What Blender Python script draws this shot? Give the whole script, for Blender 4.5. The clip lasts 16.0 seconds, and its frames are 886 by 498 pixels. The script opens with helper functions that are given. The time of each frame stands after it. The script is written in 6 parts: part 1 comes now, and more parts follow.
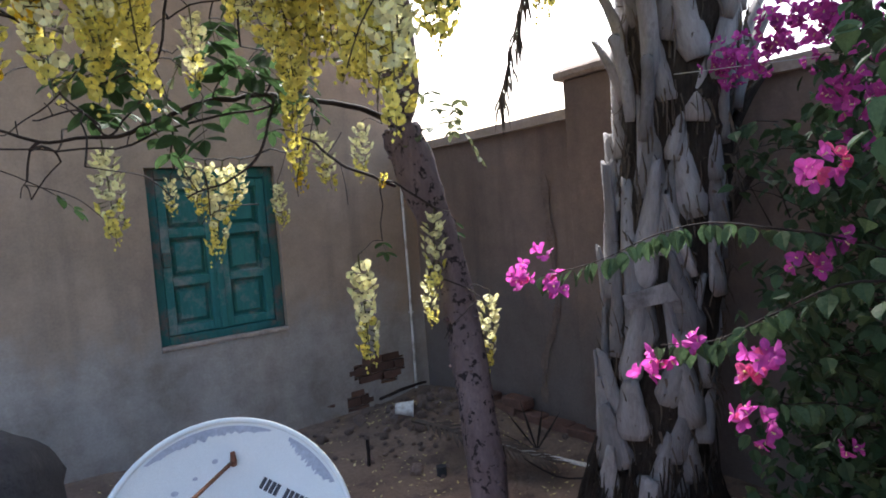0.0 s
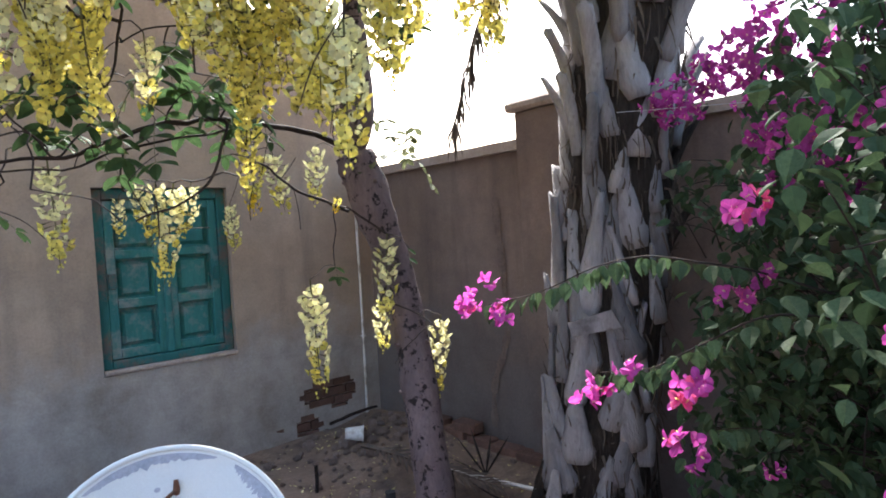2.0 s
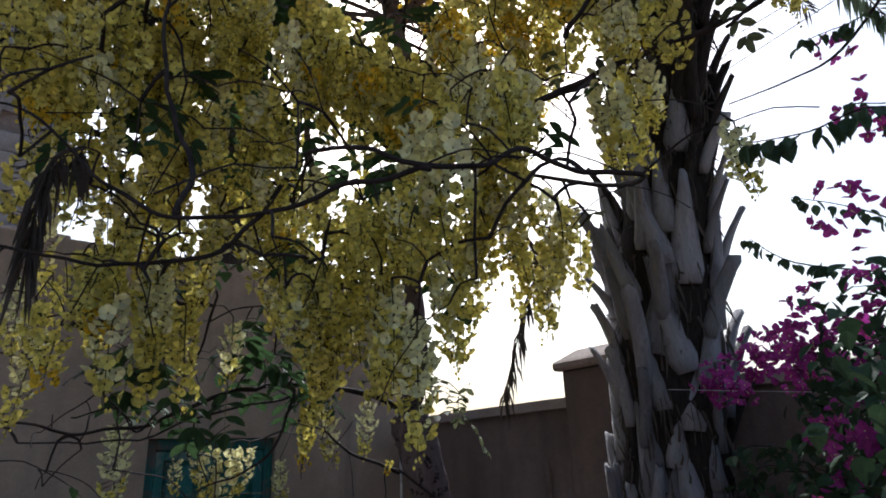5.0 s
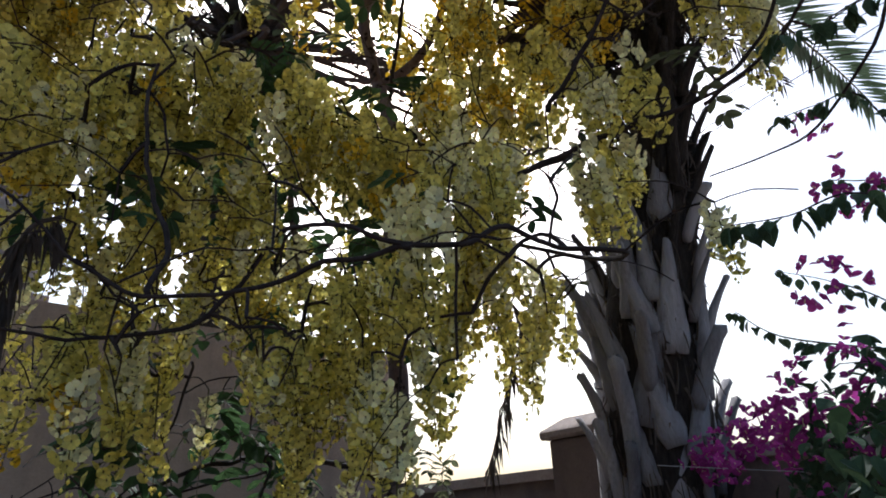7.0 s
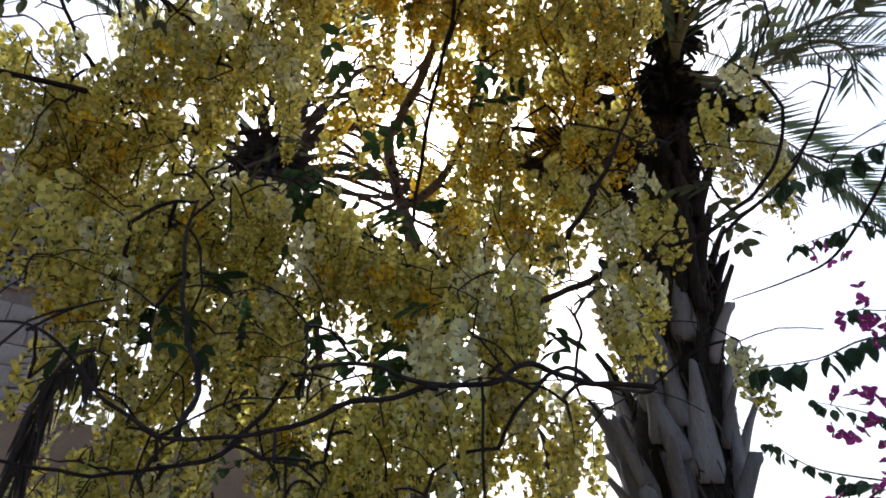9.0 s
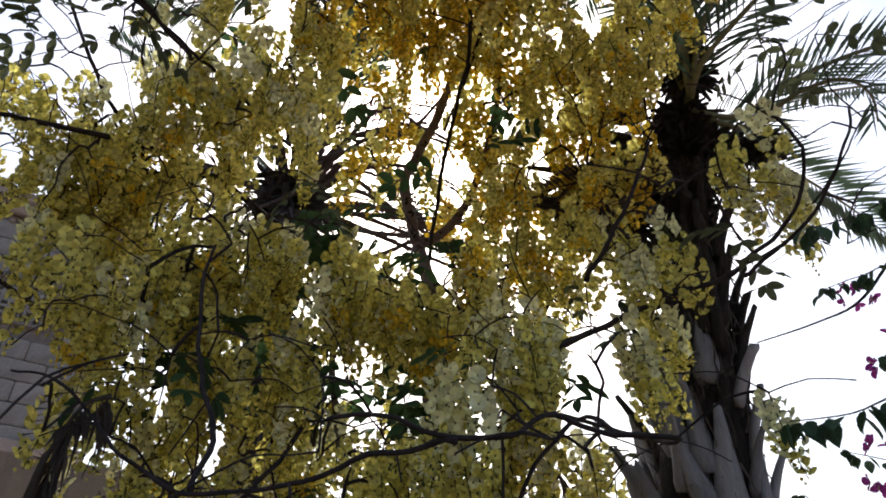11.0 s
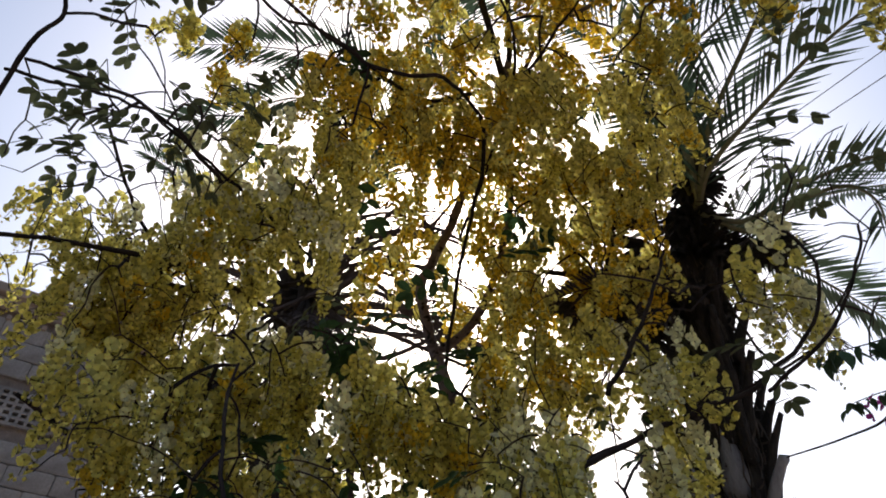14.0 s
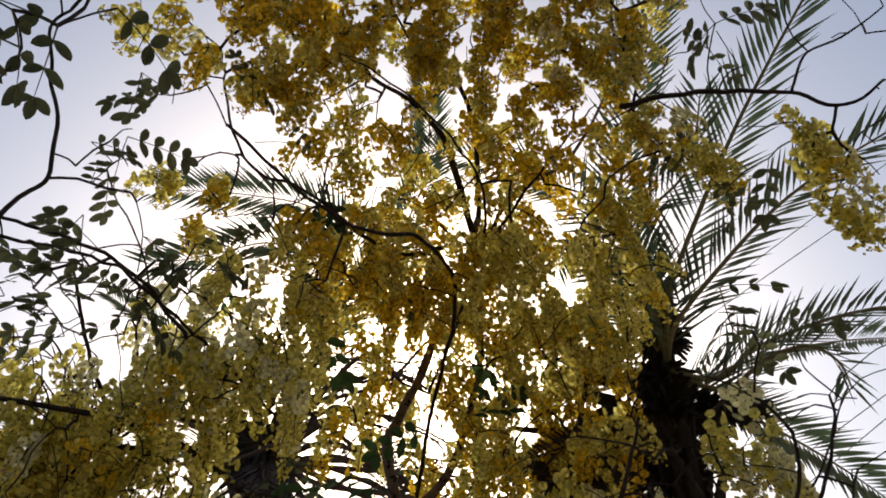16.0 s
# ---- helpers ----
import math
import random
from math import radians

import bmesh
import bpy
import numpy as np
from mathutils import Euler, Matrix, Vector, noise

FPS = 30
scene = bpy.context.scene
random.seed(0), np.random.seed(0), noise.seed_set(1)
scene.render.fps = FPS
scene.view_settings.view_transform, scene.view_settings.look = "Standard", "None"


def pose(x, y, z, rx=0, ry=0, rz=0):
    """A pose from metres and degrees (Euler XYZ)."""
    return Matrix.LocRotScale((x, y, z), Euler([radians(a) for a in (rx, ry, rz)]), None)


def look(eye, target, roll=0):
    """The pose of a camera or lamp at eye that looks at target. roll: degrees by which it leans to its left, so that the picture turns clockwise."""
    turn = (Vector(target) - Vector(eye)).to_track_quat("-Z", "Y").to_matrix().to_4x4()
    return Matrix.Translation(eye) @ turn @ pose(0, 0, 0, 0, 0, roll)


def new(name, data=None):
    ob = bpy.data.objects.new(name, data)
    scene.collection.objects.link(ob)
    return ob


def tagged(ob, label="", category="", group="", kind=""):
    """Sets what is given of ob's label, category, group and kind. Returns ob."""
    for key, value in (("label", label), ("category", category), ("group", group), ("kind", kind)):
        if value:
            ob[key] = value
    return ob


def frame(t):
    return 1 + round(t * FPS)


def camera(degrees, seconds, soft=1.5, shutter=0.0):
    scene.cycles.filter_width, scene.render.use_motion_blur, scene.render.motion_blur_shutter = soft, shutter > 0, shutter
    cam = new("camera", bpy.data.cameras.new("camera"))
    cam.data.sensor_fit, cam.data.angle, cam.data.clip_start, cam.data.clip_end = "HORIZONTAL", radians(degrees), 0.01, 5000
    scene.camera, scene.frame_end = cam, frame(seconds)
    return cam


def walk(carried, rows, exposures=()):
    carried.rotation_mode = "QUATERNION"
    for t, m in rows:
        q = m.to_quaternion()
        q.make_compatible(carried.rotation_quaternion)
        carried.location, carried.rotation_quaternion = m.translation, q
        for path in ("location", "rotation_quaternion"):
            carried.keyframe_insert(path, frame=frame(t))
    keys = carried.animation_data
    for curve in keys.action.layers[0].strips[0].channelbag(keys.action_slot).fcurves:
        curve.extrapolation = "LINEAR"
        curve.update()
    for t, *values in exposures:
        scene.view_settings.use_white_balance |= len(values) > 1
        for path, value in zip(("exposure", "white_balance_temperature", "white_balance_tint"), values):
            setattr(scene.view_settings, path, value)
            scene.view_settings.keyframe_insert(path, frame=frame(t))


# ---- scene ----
# camera and its walk: seconds, eye, yaw, pitch, roll
cam = camera(70.3, 16.0, soft=1.8)
ROWS = [
    (0.0, -3.080, -4.394, 1.543, -37.22, -3.16, -4.48),
    (0.5, -3.058, -4.392, 1.532, -39.39, -4.47, -4.79),
    (1.0, -3.047, -4.406, 1.527, -42.27, -4.99, -4.44),
    (1.5, -3.066, -4.438, 1.532, -43.37, -4.52, -3.97),
    (2.0, -3.096, -4.446, 1.567, -41.40, -1.47, -3.51),
    (2.5, -3.148, -4.468, 1.635, -39.49, 3.62, -2.68),
    (3.0, -3.191, -4.496, 1.689, -37.84, 8.13, -2.31),
    (3.5, -3.218, -4.502, 1.710, -37.60, 9.83, -2.62),
    (4.0, -3.239, -4.510, 1.727, -37.67, 11.77, -2.58),
    (4.5, -3.240, -4.505, 1.743, -38.03, 14.64, -2.24),
    (5.0, -3.258, -4.522, 1.757, -39.08, 18.87, -2.40),
    (5.2, -3.260, -4.526, 1.762, -39.59, 19.62, -2.43),
    (7.3, -3.235, -4.531, 1.832, -40.37, 25.25, -2.75),
    (7.5, -3.240, -4.535, 1.839, -40.14, 26.47, -2.64),
    (8.0, -3.268, -4.553, 1.864, -39.95, 29.69, -2.22),
    (8.5, -3.280, -4.570, 1.880, -39.21, 31.89, -2.35),
    (9.0, -3.294, -4.580, 1.885, -38.90, 33.31, -2.15),
    (11.5, -3.306, -4.580, 1.930, -37.13, 37.40, -1.47),
    (12.0, -3.318, -4.589, 1.932, -37.01, 38.52, -1.51),
    (12.5, -3.328, -4.598, 1.936, -36.57, 39.55, -1.52),
    (13.0, -3.343, -4.609, 1.944, -35.90, 41.06, -1.16),
    (13.5, -3.365, -4.624, 1.955, -35.59, 43.03, -0.73),
    (14.0, -3.381, -4.638, 1.970, -36.27, 44.74, -1.48),
    (14.5, -3.389, -4.640, 1.984, -36.53, 46.90, -1.49),
    (15.0, -3.398, -4.640, 1.999, -37.83, 49.29, -2.43),
    (15.5, -3.419, -4.648, 2.022, -41.54, 53.34, -5.08),
    (16.0, -3.445, -4.665, 2.040, -42.59, 57.08, -5.52),
]


def gaze(x, y, z, yaw, pitch, roll):
    a, b = radians(yaw), radians(pitch)
    eye = Vector((x, y, z))
    return look(eye, eye + Vector((-math.sin(a) * math.cos(b), math.cos(a) * math.cos(b), math.sin(b))), roll)


walk(cam, [(t, gaze(*row)) for t, *row in ROWS],
     exposures=[(t, e, k, 11) for t, e, k in (
         (0.0, 1.72, 6000), (1.5, 1.95, 6050), (2.0, 2.15, 6150), (2.5, 1.72, 5900), (3.0, 0.4, 5700), (3.5, 0.62, 5650), (4.0, 0.78, 5650), (4.5, 0.76, 5650),
         (5.0, 0.3, 5650), (8.0, 0.4, 5700), (9.0, 0.46, 5750), (12.0, 0.28, 6000), (14.5, 0.0, 6050), (16.0, -0.03, 6800))])

# world and sun
SUN_EL, SUN_AZ = 46.0, 37.0
world = bpy.data.worlds.new("sky")
scene.world = world
world.use_nodes = True
wt = world.node_tree
sky = wt.nodes.new("ShaderNodeTexSky")
sky.sky_type = "NISHITA"
sky.sun_disc = False
sky.sun_elevation, sky.sun_rotation = radians(SUN_EL), radians(SUN_AZ)
sky.air_density, sky.dust_density, sky.ozone_density = 1.35, 5.0, 1.0
wt.links.new(sky.outputs[0], wt.nodes["Background"].inputs[0])
wt.nodes["Background"].inputs[1].default_value = 0.15
sun = new("sun", bpy.data.lights.new("sun", "SUN"))
sun.data.energy, sun.data.angle, sun.data.color = 4.4, radians(4), (1.0, 0.95, 0.88)
a, b = radians(SUN_AZ), radians(SUN_EL)
sun.matrix_world = look((0, 0, 20), (-math.sin(a) * math.cos(b), -math.cos(a) * math.cos(b), 20 - math.sin(b)))

# ---------------------------------------------------------------- materials
def nodes_of(name):
    m = bpy.data.materials.new(name)
    m.use_nodes = True
    return m, m.node_tree.nodes, m.node_tree.links, m.node_tree.nodes["Principled BSDF"]


def noise_node(nt, scale, detail=5.0, rough=0.6, stretch=None):
    co = nt.nodes.new("ShaderNodeTexCoord")
    tex = nt.nodes.new("ShaderNodeTexNoise")
    tex.inputs["Scale"].default_value, tex.inputs["Detail"].default_value, tex.inputs["Roughness"].default_value = scale, detail, rough
    if stretch:
        mp = nt.nodes.new("ShaderNodeMapping")
        mp.inputs["Scale"].default_value = stretch
        nt.links.new(co.outputs["Object"], mp.inputs[0])
        nt.links.new(mp.outputs[0], tex.inputs["Vector"])
    else:
        nt.links.new(co.outputs["Object"], tex.inputs["Vector"])
    return tex


def ramp_node(nt, src, stops):
    r = nt.nodes.new("ShaderNodeValToRGB")
    el = r.color_ramp.elements
    while len(el) < len(stops):
        el.new(0.5)
    for e, (p, c) in zip(el, stops):
        e.position, e.color = p, (*c, 1)
    nt.links.new(src, r.inputs[0])
    return r


def mix_node(nt, a, b, fac, mode="MIX"):
    m = nt.nodes.new("ShaderNodeMix")
    m.data_type, m.blend_type = "RGBA", mode
    for value, sock in ((fac, m.inputs[0]), (a, m.inputs[6]), (b, m.inputs[7])):
        if isinstance(value, (int, float)):
            sock.default_value = value
        elif isinstance(value, tuple):
            sock.default_value = (*value, 1)
        else:
            nt.links.new(value, sock)
    return m.outputs[2]


def material(name, c1, c2, scale=6.0, fine=40.0, rough=0.85, bump=0.3, depth=0.01, stretch=None, stain=None, stain_scale=1.2,
             stain_at=(0.5, 0.62), metal=0.0, thin=0.0, vary=0.0, spec=0.3, island=False):
    """Two noises for colour, a stain of its own shape, fine relief, and light that passes through thin things."""
    m, nd, lk, bs = nodes_of(name)
    nt = m.node_tree
    big = noise_node(nt, scale, 6, 0.62, stretch)
    small = noise_node(nt, fine, 4, 0.65, stretch)
    col = ramp_node(nt, big.outputs[0], ((0.3, c1), (0.7, c2))).outputs[0]
    grain = ramp_node(nt, small.outputs[0], ((0.25, (0.72, 0.72, 0.72)), (0.75, (1.18, 1.18, 1.18)))).outputs[0]
    col = mix_node(nt, col, grain, 0.75, "MULTIPLY")
    if stain:
        st = noise_node(nt, stain_scale, 7, 0.7)
        mask = ramp_node(nt, st.outputs[0], ((stain_at[0], (0, 0, 0)), (stain_at[1], (1, 1, 1)))).outputs[0]
        col = mix_node(nt, col, stain, mask)
    if vary:
        info = nd.new("ShaderNodeNewGeometry" if island else "ShaderNodeObjectInfo")
        rnd = info.outputs["Random Per Island" if island else "Random"]
        v = ramp_node(nt, rnd, ((0.0, (1 - vary,) * 3), (1.0, (1 + vary,) * 3))).outputs[0]
        col = mix_node(nt, col, v, 1.0, "MULTIPLY")
    lk.new(col, bs.inputs["Base Color"])
    bs.inputs["Roughness"].default_value, bs.inputs["Metallic"].default_value = rough, metal
    bs.inputs["Specular IOR Level"].default_value = spec
    if bump:
        add = nd.new("ShaderNodeMath")
        add.operation = "ADD"
        lk.new(big.outputs[0], add.inputs[0])
        lk.new(small.outputs[0], add.inputs[1])
        bp = nd.new("ShaderNodeBump")
        bp.inputs["Strength"].default_value, bp.inputs["Distance"].default_value = bump, depth
        lk.new(add.outputs[0], bp.inputs["Height"])
        lk.new(bp.outputs[0], bs.inputs["Normal"])
    if thin:
        tr = nd.new("ShaderNodeBsdfTranslucent")
        mx = nd.new("ShaderNodeMixShader")
        mx.inputs[0].default_value = thin
        lk.new(col, tr.inputs[0])
        lk.new(bs.outputs[0], mx.inputs[1])
        lk.new(tr.outputs[0], mx.inputs[2])
        lk.new(mx.outputs[0], nd["Material Output"].inputs[0])
    return m


def plaster(name, warm, grey, dark):
    """Old mud-coloured plaster: warm above, greyed by damp that climbs unevenly from the ground, streaked by rain."""
    m, nd, lk, bs = nodes_of(name)
    nt = m.node_tree
    big = noise_node(nt, 1.1, 6, 0.6)
    mid = noise_node(nt, 5.0, 7, 0.7)
    small = noise_node(nt, 60.0, 5, 0.7)
    streak = noise_node(nt, 2.2, 5, 0.6, (2.0, 2.0, 0.22))
    col = ramp_node(nt, big.outputs[0], ((0.3, tuple(0.82 * v for v in warm)), (0.7, tuple(1.12 * v for v in warm)))).outputs[0]
    col = mix_node(nt, col, ramp_node(nt, mid.outputs[0], ((0.3, (0.8, 0.8, 0.82)), (0.7, (1.1, 1.08, 1.05)))).outputs[0], 1.0, "MULTIPLY")
    col = mix_node(nt, col, dark, ramp_node(nt, streak.outputs[0], ((0.52, (0, 0, 0)), (0.72, (0.6, 0.6, 0.6)))).outputs[0])
    # damp line, about half a metre up with a ragged edge
    co = nd.new("ShaderNodeTexCoord")
    sep = nd.new("ShaderNodeSeparateXYZ")
    lk.new(co.outputs["Object"], sep.inputs[0])
    rag = nd.new("ShaderNodeMath")
    rag.operation = "MULTIPLY_ADD"
    lk.new(noise_node(nt, 1.7, 8, 0.66).outputs[0], rag.inputs[0])
    rag.inputs[1].default_value = -1.5
    lk.new(sep.outputs[2], rag.inputs[2])
    damp = ramp_node(nt, rag.outputs[0], ((0.0, (0.85, 0.85, 0.85)), (0.3, (0, 0, 0)))).outputs[0]
    pale = mix_node(nt, grey, tuple(0.25 * p + 0.75 * q for p, q in zip(grey, dark)), ramp_node(nt, noise_node(nt, 2.6, 8, 0.72).outputs[0], ((0.40, (0, 0, 0)), (0.66, (1, 1, 1)))).outputs[0])
    col = mix_node(nt, col, pale, damp)
    col = mix_node(nt, col, ramp_node(nt, small.outputs[0], ((0.25, (0.85, 0.85, 0.85)), (0.75, (1.1, 1.1, 1.1)))).outputs[0], 1.0, "MULTIPLY")
    lk.new(col, bs.inputs["Base Color"])
    bs.inputs["Roughness"].default_value = 0.92
    bs.inputs["Specular IOR Level"].default_value = 0.2
    add = nd.new("ShaderNodeMath")
    add.operation = "MULTIPLY_ADD"
    lk.new(small.outputs[0], add.inputs[0])
    add.inputs[1].default_value = 0.35
    lk.new(mid.outputs[0], add.inputs[2])
    bp = nd.new("ShaderNodeBump")
    bp.inputs["Strength"].default_value, bp.inputs["Distance"].default_value = 0.5, 0.012
    lk.new(add.outputs[0], bp.inputs["Height"])
    lk.new(bp.outputs[0], bs.inputs["Normal"])
    return m


M_HOUSE = plaster("mud_plaster", (0.40, 0.312, 0.245), (0.44, 0.405, 0.38), (0.20, 0.165, 0.145))
M_BOUND = plaster("boundary_plaster", (0.225, 0.172, 0.148), (0.165, 0.142, 0.135), (0.11, 0.088, 0.08))
M_COPING = material("coping_cement", (0.34, 0.27, 0.23), (0.46, 0.38, 0.33), 5, 50, 0.9, 0.4, 0.006, stain=(0.2, 0.16, 0.14))
M_MORTAR = material("mortar", (0.2, 0.16, 0.14), (0.3, 0.25, 0.22), 12, 70, 0.95, 0.6, 0.01)
M_BRICK = material("red_brick", (0.10, 0.058, 0.045), (0.17, 0.095, 0.072), 10, 70, 0.92, 0.6, 0.006, vary=0.25)
M_BLOCK = material("whitewashed_block", (0.30, 0.275, 0.26), (0.44, 0.41, 0.385), 3, 45, 0.93, 0.6, 0.006, vary=0.08, stain=(0.17, 0.145, 0.13), stain_scale=1.6, stain_at=(0.46, 0.66))
M_SOIL = material("soil", (0.185, 0.128, 0.098), (0.29, 0.21, 0.158), 3.0, 42, 0.97, 0.9, 0.02, stain=(0.14, 0.10, 0.08), stain_scale=5.5)
M_TRACK = material("mud_track", (0.13, 0.095, 0.08), (0.21, 0.16, 0.135), 8, 50, 0.95, 0.8, 0.006)
M_GREYSTONE = material("grey_stone", (0.22, 0.20, 0.19), (0.34, 0.32, 0.30), 6, 60, 0.93, 0.7, 0.008, stain=(0.14, 0.12, 0.11), stain_scale=4)
M_STONE = material("rubble_stone", (0.14, 0.10, 0.085), (0.26, 0.195, 0.165), 9, 60, 0.93, 0.7, 0.01, vary=0.3)
M_DARKROCK = material("dark_rock", (0.035, 0.035, 0.04), (0.07, 0.068, 0.07), 7, 45, 0.9, 0.6, 0.02)
M_TEAL = material("teal_paint", (0.020, 0.130, 0.128), (0.042, 0.195, 0.182), 5, 55, 0.6, 0.35, 0.003, stretch=(1, 1, 0.2),
                  stain=(0.21, 0.235, 0.225), stain_scale=5.0, stain_at=(0.50, 0.66))
M_TEALDARK = material("teal_frame_paint", (0.015, 0.10, 0.10), (0.03, 0.15, 0.14), 5, 55, 0.7, 0.35, 0.003, stretch=(1, 1, 0.2), stain=(0.12, 0.10, 0.09), stain_scale=5)
M_PVC = material("white_plastic", (0.70, 0.68, 0.65), (0.80, 0.78, 0.75), 12, 60, 0.5, 0.1, 0.002, stain=(0.45, 0.4, 0.35), stain_scale=9)
M_DISH = material("dish_paint", (0.73, 0.81, 0.84), (0.79, 0.86, 0.88), 3, 420, 0.45, 0.05, 0.001, stain=(0.60, 0.65, 0.70), stain_scale=4, stain_at=(0.66, 0.85))
M_DISHWORN = material("worn_dish_rim", (0.34, 0.40, 0.50), (0.50, 0.56, 0.66), 9, 60, 0.6, 0.2, 0.002)
M_RUST = material("rusty_steel", (0.13, 0.06, 0.04), (0.22, 0.11, 0.07), 14, 80, 0.85, 0.5, 0.003, metal=0.2)
M_INK = material("dark_print", (0.05, 0.055, 0.07), (0.08, 0.085, 0.10), 20, 90, 0.6, 0.0)
M_BARK = material("spotted_bark", (0.105, 0.075, 0.078), (0.205, 0.155, 0.16), 5, 48, 0.92, 0.9, 0.012, stretch=(1.3, 1.3, 0.5), stain=(0.022, 0.016, 0.018), stain_scale=17, stain_at=(0.555, 0.585))
M_TWIG = material("dark_twig", (0.014, 0.010, 0.009), (0.050, 0.035, 0.031), 14, 70, 0.9, 0.5, 0.003)
# petal tones spread wide at random, standing in for shading between petals
M_CREAM = material("cream_petal", (0.83, 0.78, 0.38), (0.92, 0.89, 0.56), 9, 80, 0.6, 0.0, thin=0.42, vary=0.34, island=True)
M_LEMON = material("lemon_petal", (0.72, 0.62, 0.10), (0.84, 0.77, 0.25), 9, 80, 0.6, 0.0, thin=0.44, vary=0.38, island=True)
M_GOLD = material("golden_petal", (0.72, 0.47, 0.015), (0.82, 0.61, 0.06), 9, 80, 0.6, 0.0, thin=0.44, vary=0.38, island=True)
M_STALK = material("flower_stalk", (0.055, 0.052, 0.018), (0.11, 0.10, 0.035), 12, 60, 0.7, 0.0)
M_LEAF = material("cassia_leaf", (0.032, 0.066, 0.024), (0.062, 0.108, 0.042), 7, 60, 0.68, 0.15, 0.002, thin=0.36, vary=0.25, spec=0.2)
# mass leaves are darker than the single ones: the shrub's shade in their colour
M_BLEAF = material("bougainvillea_leaf", (0.026, 0.054, 0.024), (0.060, 0.098, 0.046), 9, 70, 0.65, 0.2, 0.002, thin=0.22, vary=0.3, spec=0.22, island=True)
M_BLEAF1 = material("bougainvillea_leaf_single", (0.042, 0.078, 0.036), (0.085, 0.13, 0.062), 9, 70, 0.65, 0.2, 0.002, thin=0.25, vary=0.3, spec=0.22)
M_PINK = material("pink_bract", (0.50, 0.055, 0.34), (0.66, 0.125, 0.50), 20, 90, 0.7, 0.1, 0.002, thin=0.45, vary=0.15)
M_CORAL = material("coral_bract", (0.66, 0.07, 0.22), (0.78, 0.13, 0.32), 20, 90, 0.7, 0.1, 0.002, thin=0.45, vary=0.15)
M_MAGENTA = material("magenta_bract", (0.31, 0.03, 0.20), (0.45, 0.06, 0.31), 20, 90, 0.7, 0.1, 0.002, thin=0.45, vary=0.2)
M_OLIVE = material("olive_leaf", (0.07, 0.085, 0.04), (0.14, 0.15, 0.075), 7, 60, 0.7, 0.15, 0.002, thin=0.35, vary=0.3, spec=0.15, island=True)
M_DEAD = material("dead_frond", (0.04, 0.03, 0.028), (0.095, 0.07, 0.062), 9, 60, 0.9, 0.3, 0.003, vary=0.3, island=True)
M_BOOT = material("palm_leaf_base", (0.17, 0.158, 0.165), (0.31, 0.295, 0.305), 6, 60, 0.92, 0.9, 0.008, stretch=(2.2, 2.2, 0.45), vary=0.35, stain=(0.085, 0.075, 0.075), stain_scale=5, stain_at=(0.52, 0.72))
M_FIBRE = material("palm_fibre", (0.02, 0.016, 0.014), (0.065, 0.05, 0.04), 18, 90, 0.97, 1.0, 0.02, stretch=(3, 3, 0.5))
M_FROND = material("palm_leaflet", (0.045, 0.075, 0.045), (0.085, 0.125, 0.075), 6, 60, 0.5, 0.1, 0.002, thin=0.25, vary=0.15)
M_RACHIS = material("palm_rachis", (0.13, 0.13, 0.07), (0.22, 0.20, 0.12), 8, 60, 0.6, 0.2, 0.003)
M_DRY = material("dry_frond", (0.07, 0.055, 0.045), (0.14, 0.11, 0.09), 8, 60, 0.9, 0.3, 0.003, thin=0.15)
M_WIRE = material("cable_sheath", (0.10, 0.10, 0.11), (0.16, 0.16, 0.17), 8, 60, 0.6, 0.0)
M_PALEWIRE = material("pale_wire", (0.42, 0.42, 0.42), (0.55, 0.55, 0.55), 8, 60, 0.5, 0.0)
M_DEADLEAF = material("fallen_petals", (0.50, 0.40, 0.14), (0.66, 0.58, 0.32), 9, 60, 0.8, 0.0, vary=0.35, island=True)


